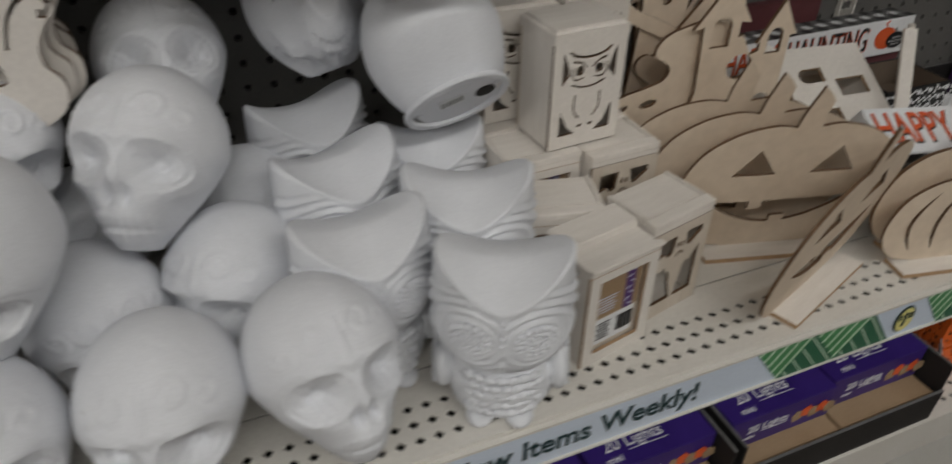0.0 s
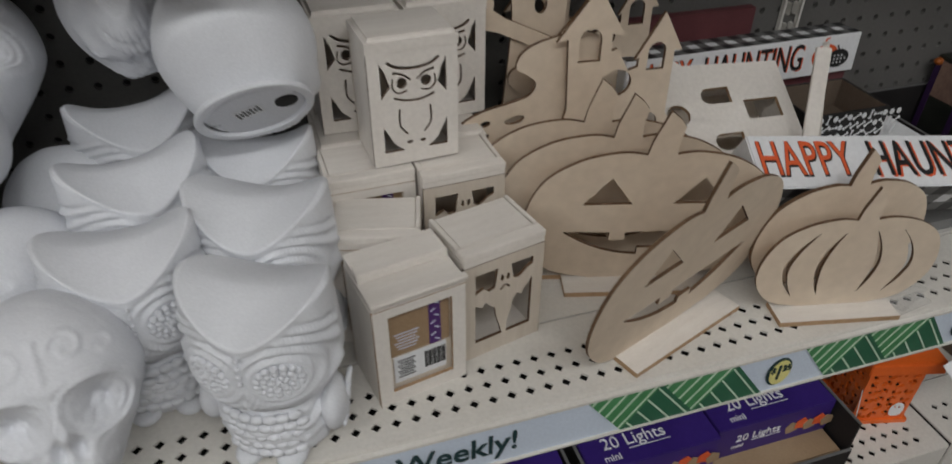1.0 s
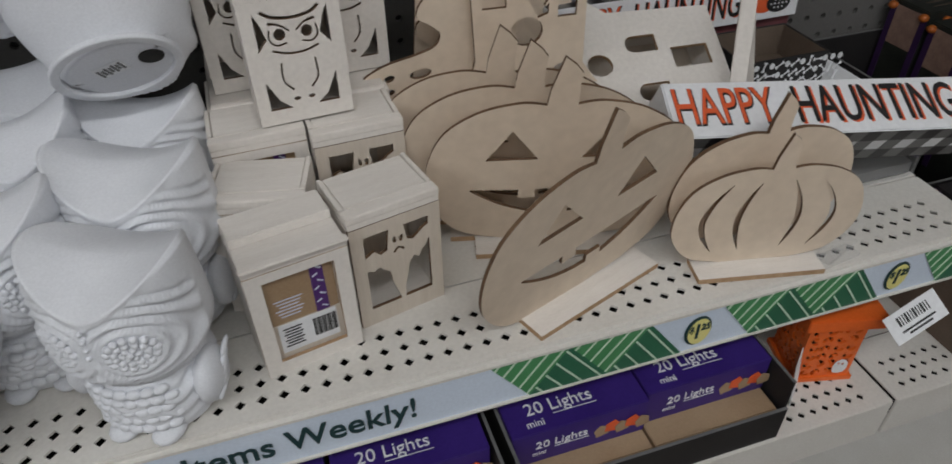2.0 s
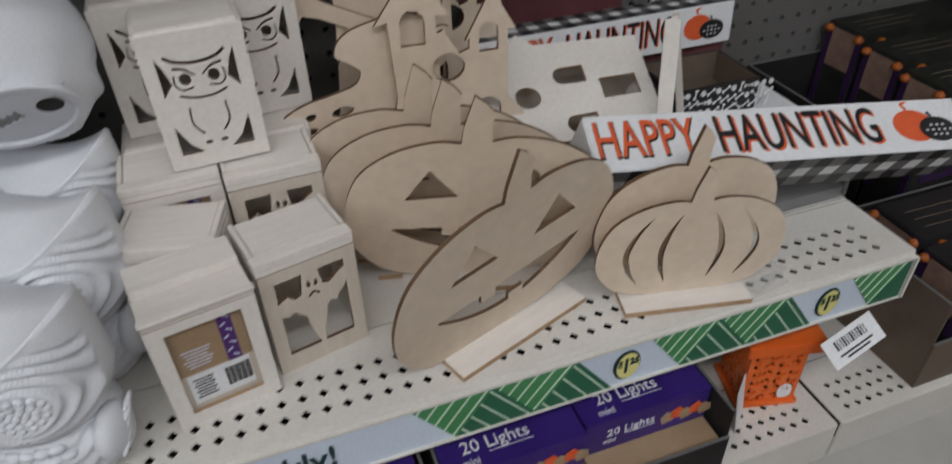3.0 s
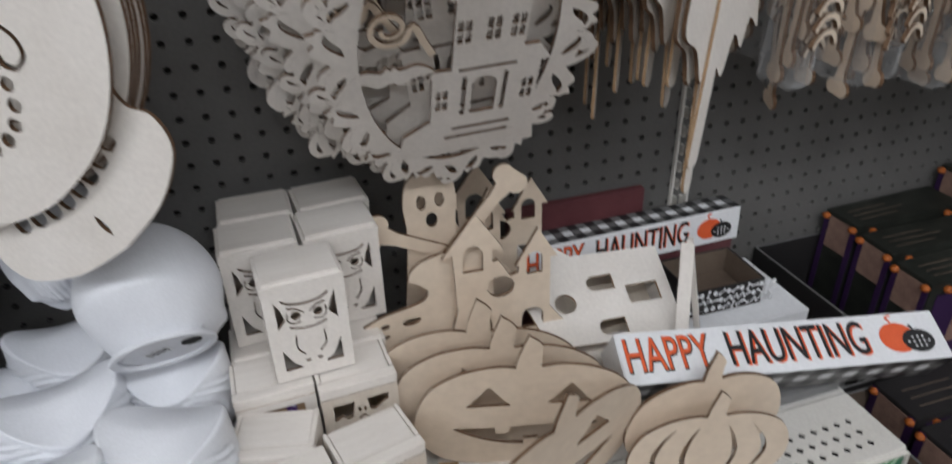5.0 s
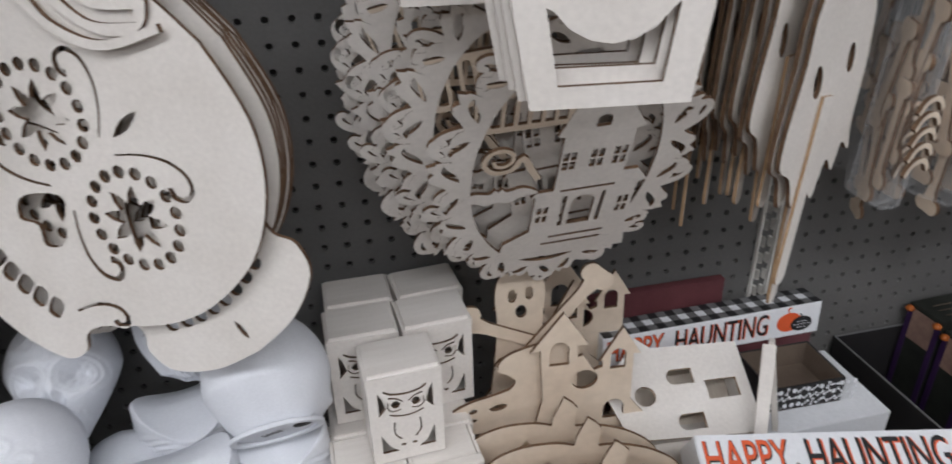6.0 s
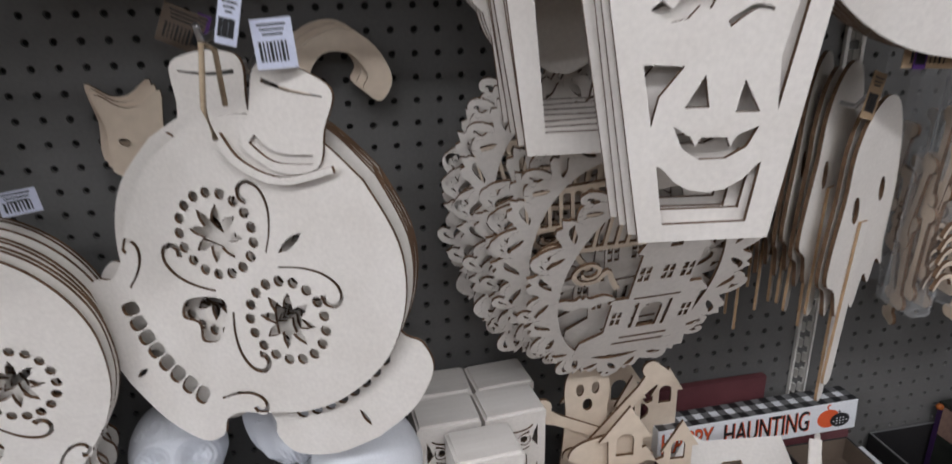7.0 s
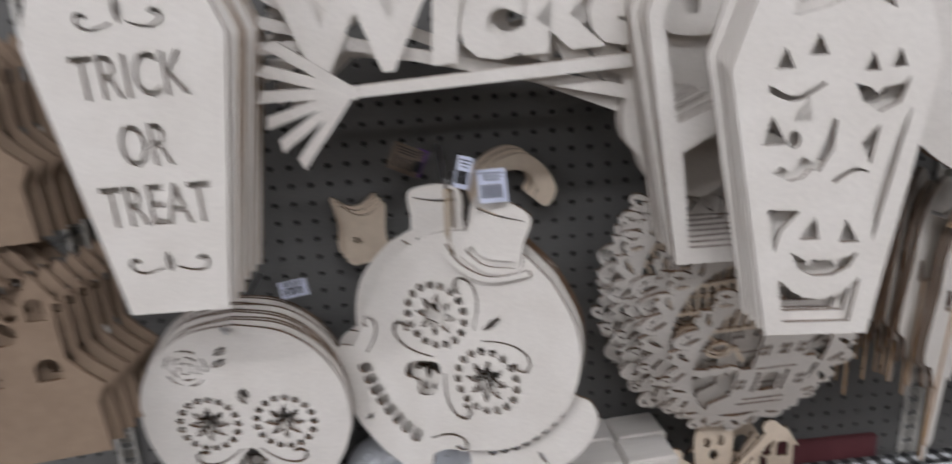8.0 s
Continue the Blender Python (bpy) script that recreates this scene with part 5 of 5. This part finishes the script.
def mansion():
    """The house in the oval: base on its lower rim, two storeys, dormer and door."""
    body = [(-0.066, -0.118), (0.066, -0.118), (0.062, -0.088), (0.058, -0.070), (0.058, -0.014), (0.066, -0.012), (0.054, 0.006), (0.040, 0.006), (0.040, 0.060), (0.048, 0.062), (0.030, 0.090), (0.010, 0.090), (0.0, 0.118), (-0.008, 0.118), (-0.016, 0.090), (-0.026, 0.062), (-0.020, 0.060), (-0.020, -0.010), (-0.036, -0.010), (-0.040, -0.016), (-0.036, -0.016), (-0.036, -0.070), (-0.060, -0.086)]
    loops = [body]
    for cx in (-0.012, 0.012, 0.032):
        for dx in (-0.0033, 0.0033):
            for dz in (0.0, 0.012):
                loops.append([(cx + dx - 0.0024, 0.018 + dz), (cx + dx + 0.0024, 0.018 + dz), (cx + dx + 0.0024, 0.028 + dz), (cx + dx - 0.0024, 0.028 + dz)])
    for cx in (-0.027, 0.049):
        for dx in (-0.003, 0.003):
            for dz in (0.0, 0.013):
                loops.append([(cx + dx - 0.0021, -0.056 + dz), (cx + dx + 0.0021, -0.056 + dz), (cx + dx + 0.0021, -0.046 + dz), (cx + dx - 0.0021, -0.046 + dz)])
    loops += [arch(0.010, -0.066, 0.022, 0.044), [(-0.010, -0.066), (-0.006, -0.066), (-0.006, -0.020), (-0.010, -0.020)], [(0.026, -0.066), (0.030, -0.066), (0.030, -0.020), (0.026, -0.020)]]
    loops += [[(-0.014, -0.013), (0.036, -0.013), (0.036, -0.010), (-0.014, -0.010)], [(-0.016, -0.0855), (0.038, -0.0855), (0.038, -0.082), (-0.016, -0.082)], [(-0.022, -0.097), (0.046, -0.097), (0.046, -0.0935), (-0.022, -0.0935)]]
    loops += [arch(0.010, 0.068, 0.012, 0.014), arch(-0.004, 0.094, 0.007, 0.012)]
    return loops


oval_me = plate_mesh("lace_frame", lace_ring(), 0.0035, M_PALE, M_CHAR)
scrollwork = [plate_mesh("scroll", [l], 0.0034, M_PALE, M_CHAR) for l in lace_scrolls()]
mansion_me = plate_mesh("mansion", mansion(), 0.0034, M_PALE, M_CHAR)
bat = curve_pts([(-0.036, 0.0), (-0.022, 0.010), (-0.008, 0.007), (-0.003, 0.012), (0.0, 0.008), (0.003, 0.012), (0.008, 0.007), (0.022, 0.010), (0.036, 0.0), (0.020, -0.003), (0.010, -0.009), (0.0, -0.005), (-0.010, -0.009), (-0.020, -0.003)], 3)
bat_me = plate_mesh("bat", [bat], 0.0034, M_PALE, M_CHAR)
gate = [[(-0.050, 0.060), (0.030, 0.060), (0.030, 0.112), (-0.050, 0.112)]] + [arch(-0.044 + k * 0.0105, 0.066, 0.0072, 0.040) for k in range(7)]
gate_me = plate_mesh("gate", gate, 0.0034, M_WOOD, M_CHAR)
scroll_me = plate_mesh("scroll", [spiral(-0.030, 0.026, 0.018, 0, 1.5, 0.003, 0.006, [(-0.004, 0.010), (0.004, -0.006)])], 0.0034, M_WOOD, M_CHAR)


def put_oval(k, dx, dz, yaw, label):
    ob = new("oval_frame", oval_me)
    ob.matrix_world = pose(0.489 + dx, 0.520 + 0.010 * k, 1.495 + dz, 0, 0, yaw) @ pose(0, 0, 0, 28.8 - 3.2 * k, 0, 0) @ pose(0, 0.0040 * k, 0, 0, -3 + ((k * 37) % 29 - 14 if k else 0), 0)
    for me in scrollwork:
        link_mesh("scroll", me, ob, "", pose(0, 0.0003, 0))
    link_mesh("mansion", mansion_me, ob, "cut-out house with many windows", pose(0.014, -0.0002, -0.012))
    if k < 4:
        link_mesh("bat", bat_me, ob, "", pose(-0.056, -0.0002, -0.020))
    link_mesh("gate", gate_me, ob, "", pose(-0.030, 0.0004, 0.004))
    link_mesh("spiral", scroll_me, ob, "", pose(-0.026, 0.0002, 0.004))
    return tagged(ob, label, "oval frame", "lacy oval frames")


OVAL = "pale lace-cut oval wooden frame round a haunted house"
put_oval(0, 0.0, 0.0, 0, OVAL + ", hanging forward")
for k in range(1, 7):
    put_oval(k, -0.012 - 0.009 * k - 0.004 * (k % 2), 0.008 * k + 0.004 * ((k * 2) % 3), -2 - k * 1.5, "pale lace-cut oval wooden frame hanging behind others")
hook(0.44, 1.690, 0.34)


# ---- coffin boards ----
def coffin_outline(k=1.0):
    return moved([(-0.052, 0), (0.052, 0), (0.097, 0.255), (0.056, 0.360), (-0.056, 0.360), (-0.097, 0.255)], 0, 0, 0, k)


def jack_coffin():
    """A coffin board pierced with three grinning pumpkins."""
    loops = [coffin_outline()]
    low = [(-0.034, 0.013), (0.033, 0.013), (0.0405, 0.057)] + [(0.046 * math.sin(radians(a)), 0.082 - 0.046 * math.cos(radians(a))) for a in (54, 36, 18, 0, -18, -36, -54)] + [(-0.0415, 0.057)]
    loops.append(low)
    loops += [tri(-0.013, 0.096, 0.019, 0.022, 0.005), tri(0.026, 0.092, 0.019, 0.022, -0.004)]
    grin = [(-0.032, 0.096), (-0.018, 0.088), (-0.014, 0.081), (-0.010, 0.088), (0.010, 0.087), (0.013, 0.080), (0.017, 0.088), (0.034, 0.094), (0.026, 0.080), (0.010, 0.072), (-0.010, 0.072), (-0.024, 0.080)]
    loops.append(moved(grin, 0.002, -0.012))
    loops += [[(-0.055, 0.126), (-0.047, 0.084), (-0.042, 0.104), (-0.024, 0.124)], [(0.049, 0.092), (0.074, 0.214), (0.060, 0.180), (0.047, 0.128)], [(0.030, 0.184), (0.046, 0.200), (0.040, 0.164)]]
    loops.append(stroke([(0.006, 0.150), (0.024, 0.160), (0.038, 0.158)], 0.005, 0.002))
    zig = [(-0.052, 0.160), (-0.044, 0.166), (-0.036, 0.160), (-0.024, 0.174), (-0.014, 0.168), (-0.004, 0.186), (0.002, 0.206), (0.006, 0.206), (0.004, 0.180), (-0.008, 0.160), (-0.016, 0.162), (-0.024, 0.154), (-0.036, 0.152), (-0.044, 0.156)]
    loops.append(zig)
    loops += [tri(-0.052, 0.186, 0.024, 0.026, -0.004), tri(-0.028, 0.206, 0.020, 0.024, 0.006), ellipse(-0.034, 0.190, 0.006, 0.008, 10)]
    grin2 = [(0.020, 0.236), (0.034, 0.232), (0.040, 0.226), (0.048, 0.232), (0.064, 0.234), (0.070, 0.240), (0.062, 0.218), (0.044, 0.210), (0.028, 0.220)]
    loops.append(grin2)
    loops += [tri(0.034, 0.246, 0.014, 0.016), tri(0.058, 0.248, 0.014, 0.016), tri(-0.046, 0.252, 0.018, 0.018), tri(-0.016, 0.262, 0.018, 0.018)]
    loops.append(stroke([(-0.060, 0.236), (-0.036, 0.226), (-0.008, 0.238)], 0.006, 0.003))
    loops.append([(-0.040, 0.296), (-0.030, 0.340), (0.030, 0.340), (0.050, 0.296), (0.020, 0.312), (-0.014, 0.300)])
    return loops


def frame_coffin():
    return [coffin_outline(), moved([(-0.036, 0.018), (0.036, 0.018), (0.055, 0.120), (0.010, 0.150), (-0.050, 0.120)], 0, 0), moved([(-0.058, 0.150), (-0.010, 0.168), (0.062, 0.150), (0.078, 0.250), (0.045, 0.335), (-0.045, 0.335), (-0.078, 0.250)], 0, 0)]


jackcof_me = plate_mesh("jack_coffin", jack_coffin(), 0.004, M_PALE, M_CHAR)
framecof_me = plate_mesh("frame_coffin", frame_coffin(), 0.004, M_PALE, M_CHAR)
COF = "pale plywood coffin board cut with grinning pumpkins"
jackcof_me.transform(Matrix.Diagonal((0.87, 1, 0.97, 1)))
framecof_me.transform(Matrix.Diagonal((0.87, 1, 0.97, 1)))
standing("coffin_board", jackcof_me, (0.455, 0.358, 1.607), -10, COF + ", hanging in front", "coffin board", "plywood coffins", roll=-1)
for k in range(1, 4):
    standing("coffin_board", framecof_me if k == 1 else jackcof_me, (0.454 - 0.003 * k, 0.358 + 0.009 * k, 1.606 + 0.004 * k), -10, COF + ", hanging behind another", "coffin board", "plywood coffins", roll=-1 + 0.5 * (k % 3))
for k in range(7):
    standing("coffin_board", framecof_me, (0.398 + 0.003 * (k % 2), 0.447 + 0.012 * k, 1.651 + 0.002 * k), 0, "pale plywood coffin frame hanging in a stack", "coffin board", "plywood coffin frames", roll=1 - k % 3)
hook(0.44, 1.965, 0.41)
lobed = []
for k in range(120):
    a = k * math.tau / 120
    r = 0.085 * (1 + 0.07 * abs(math.sin(5 * a)))
    lobed.append((r * math.cos(a), 1.25 * r * math.sin(a)))
lobe_me = plate_mesh("lobed_plaque", [lobed], 0.004, M_PALE, M_CHAR)
for k in range(3):
    standing("lobed_plaque", lobe_me, (0.405, 0.520 + 0.012 * k, 1.815), 0, "pale plywood plaque with a scalloped edge", "plaque", "scalloped plaques")


def worded_coffin():
    """The coffin board with cut words, and the words' dark cuts let into its face."""
    me = plate_mesh("worded_coffin", [coffin_outline(1.06)] + [curl(s * 0.008, 0.286, s * 0.042, 0.288, s, 0.002, 0.005) for s in (-1, 1)] + [curl(s * 0.008, 0.050, s * 0.042, 0.052, s, 0.002, 0.005) for s in (-1, 1)] + [leaf(0, 0.284, 0, 0.310, 0.004), leaf(0, 0.044, 0, 0.066, 0.004)], 0.004, M_PALE, M_CHAR)
    board = new("coffin_board", me)
    for body, z, w in (("TRICK", 0.236, 0.86), ("OR", 0.171, 0.80), ("TREAT", 0.112, 0.82)):
        cutter = new("cutter", text_mesh(body, 0.058, M_CHAR, width=w * 0.82, weight=0.0004, thick=0.02))
        cutter.location = (0, 0, z)
        bpy.context.view_layer.update()
        mod = board.modifiers.new("cut", "BOOLEAN")
        mod.operation, mod.object, mod.solver = "DIFFERENCE", cutter, "EXACT"
        made = bpy.data.meshes.new_from_object(board.evaluated_get(bpy.context.evaluated_depsgraph_get()))
        board.modifiers.clear()
        board.data = made
        bpy.data.objects.remove(cutter)
    for p in board.data.polygons:
        p.material_index = 1 if abs(p.normal.y) < 0.4 else 0
    return board


worded = worded_coffin()
TRICK = "pale plywood coffin board with the cut words trick or treat"
worded.matrix_world = pose(-0.134, 0.424, 1.655, 0, -1, -4) @ Matrix.Diagonal((0.85, 1, 0.92, 1))
tagged(worded, TRICK, "coffin board", "worded coffins")
plaincof_me = plate_mesh("plain_coffin", [[(x * 0.90, y * 0.975) for x, y in coffin_outline()]], 0.004, M_PALE, M_EDGE)
for k in range(1, 11):
    standing("coffin_board", plaincof_me, (-0.133 + 0.003 * (k % 2), 0.424 + 0.0135 * k, 1.655 + 0.002 * (k % 3)), -4 + k % 2, "pale plywood coffin board hanging in a stack", "coffin board", "worded coffins", roll=-1 + 0.6 * (k % 3))
hook(-0.134, 1.955, 0.31)

# ---- ghosts on sticks ----
ghost_out = curve_pts([(-0.020, 0.108), (0.018, 0.124), (0.052, 0.112), (0.074, 0.070), (0.082, 0.010), (0.074, -0.060), (0.078, -0.092), (0.058, -0.078), (0.044, -0.104), (0.026, -0.086), (0.006, -0.122), (-0.014, -0.098), (-0.036, -0.116), (-0.050, -0.080), (-0.074, -0.060), (-0.070, -0.024), (-0.052, 0.030), (-0.044, 0.075)], 4)
gs_me = plate_mesh("stick_ghost", [[(x * 0.9, y * 0.9) for x, y in ghost_out], ellipse(-0.022, 0.008, 0.0075, 0.0145, 16, 8), ellipse(0.036, 0.014, 0.0070, 0.0135, 16, 8)], 0.004, M_PALE, M_CHAR)
stick_bm = plate_mesh("stick", [[(0.009, 0.0), (-0.009, 0.0)] + [(0.009 * math.cos(radians(180 + k * 30)), -0.168 + 0.009 * math.sin(radians(180 + k * 30))) for k in range(7)]], 0.003, M_PALE, M_EDGE)
GH = "pale plywood ghost on a flat wooden stick hanging on a hook"
for k in range(12):
    ob = standing("ghost_stick", gs_me, (0.712 - 0.0050 * k - (0.014 if k > 1 else 0), 0.501 + 0.0120 * k, 1.556 + (0.0, -0.004, 0.030, 0.022, 0.036, 0.026, 0.034, 0.020, 0.030)[k % 9]), 29 + 3.0 * k + (2 if k % 2 else 0), GH if k == 0 else "pale plywood ghost on a stick behind others", "stick ghost", "ghosts on sticks", roll=-4 + 1.5 * (k % 3))
    link_mesh("stick", stick_bm, ob, "flat craft stick", pose(-0.004, -0.0042, -0.008, 0, 12 - (0, 9, 7, 13, 4, 10, 15, 6, 11)[k % 9], 0) @ Matrix.Diagonal((1, 1, (1.0, 1.18)[k] if k < 2 else 0.90 - 0.06 * (k % 3), 1)))
hook(0.68, 1.662, 0.24)
hang_tag(0.690, 0.485, 1.694, 0.022, 0.042, 20, 16, M_KRAFT, "kraft paper tag above the ghosts")

# ---- round pumpkin plaque and what hangs beside it ----
disc = ellipse(0, 0, 0.190, 0.180, 64)
mouth = [(-0.110, -0.080), (-0.070, -0.092), (-0.066, -0.074), (-0.030, -0.080), (-0.030, -0.104), (0.010, -0.104), (0.012, -0.082), (0.050, -0.080), (0.056, -0.100), (0.100, -0.080), (0.070, -0.126), (0.020, -0.118), (0.018, -0.138), (-0.020, -0.138), (-0.024, -0.118), (-0.070, -0.110)]
disc_me = plate_mesh("round_plaque", [disc, mouth], 0.005, M_PALE, M_CHAR)
for k in range(4):
    standing("round_plaque", disc_me, (0.715 + 0.004 * k, 0.424 + 0.013 * k, 1.893), 0, "large round pale plywood pumpkin plaque with a cut grin", "plaque", "round plaques")
hook(0.715, 2.01, 0.33)
hang_tag(0.690, 0.436, 1.730, 0.050, 0.026, 0, 3, M_KRAFT, "kraft card with a purple band under the round plaque")
hang_tag(0.680, 0.434, 1.730, 0.012, 0.026, 0, 3, M_PLUM, "purple printed band of a kraft card")

bone_me = plate_mesh("bone", [bone(0, 0, 0.085, 0, 0.008)], 0.004, M_WOOD, M_CHAR)
rib_me = plate_mesh("rib", [stroke([(-0.020, -0.006), (-0.012, 0.003), (0, 0.006), (0.012, 0.003), (0.020, -0.006)], 0.005)], 0.004, M_WOOD, M_CHAR)
rnd = random.Random(7)
for i in range(26):
    x, y = 0.822 + 0.0165 * i, 0.522 + 0.052 * (i % 3)
    bag = tagged(part("film_bag", box_bm(0.026, 0.050, 0.27, None, None, -0.27, 0.004), M_FILM, None), "clear film bag of wooden bones hanging on a hook", "bag", "bags of bones")
    bag.matrix_world = pose(x, y, 1.700 - 0.02 * (i % 2) + rnd.uniform(-0.012, 0.012), 0, 3 * (-1) ** i, 10 + rnd.uniform(-14, 14))
    for k in range(6):
        link_mesh("bone", bone_me, bag, "wooden bone", pose(-0.006 + 0.004 * (k % 2), -0.020 + 0.007 * k, -0.055 - 0.05 * (k % 3) - rnd.uniform(0, 0.05), 0, 90 + rnd.uniform(-12, 12), 70))
    for k in range(5):
        link_mesh("rib", rib_me, bag, "wooden rib", pose(0.002, -0.030 - 0.0012 * k, -0.165 - 0.014 * k, 0, 0, 20))
hook(0.92, 1.705, 0.24)

# ---- brooms with the word above ----
stick_me = plate_mesh("broom_stick", [[(-0.150, -0.006), (0.150, -0.007), (0.150, 0.007), (-0.150, 0.006)]], 0.004, M_PALE, M_EDGE)
bristle_me = plate_mesh("bristle", [[(0.008, -0.004), (0.004, 0.006), (-0.086, 0.007), (-0.092, -0.005)]], 0.004, M_PALE, M_CHAR)
word_me = text_mesh("Wicked", 0.125, M_PALE, shear=0.12, width=1.12, weight=0.006, thick=0.004)
for k, (dx, dz, roll) in enumerate(((0, 0, -3), (-0.004, 0.006, 13), (0.004, 0.010, 22), (0.0, 0.012, 7))):
    ob = standing("broom_sign", stick_me, (0.185 + dx, 0.503 + 0.016 * k, 1.848 + dz), 0, "pale wooden broom sign with the word wicked" + (" behind others" if k else ""), "broom sign", "broom signs", roll=roll)
    link_mesh("word", word_me, ob, "cut wooden word", pose(0.01, -0.0005, 0.060))
    for j in range(6):
        link_mesh("bristle", bristle_me, ob, "", pose(-0.146, -0.0008 - 0.0004 * j, 0, 0, -48 + j * 17, 0))
hook(0.185, 1.955, 0.24)

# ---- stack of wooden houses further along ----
# houses in brown, with some of their shade in the colour
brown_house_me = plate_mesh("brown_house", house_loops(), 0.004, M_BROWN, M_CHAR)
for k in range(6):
    standing("wooden_house", brown_house_me, (-0.368 + 0.004 * k, 0.481 + 0.022 * k, 1.467), 10, "brown haunted house cut-out, darkened for shade, hanging in a stack", "wooden house", "hanging houses")
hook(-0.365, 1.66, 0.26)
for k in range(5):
    standing("wooden_house", brown_house_me, (-0.415 + 0.005 * k, 0.520 + 0.022 * k, 1.700), 14, "brown haunted house cut-out, darkened for shade, hanging in an upper stack", "wooden house", "hanging houses")
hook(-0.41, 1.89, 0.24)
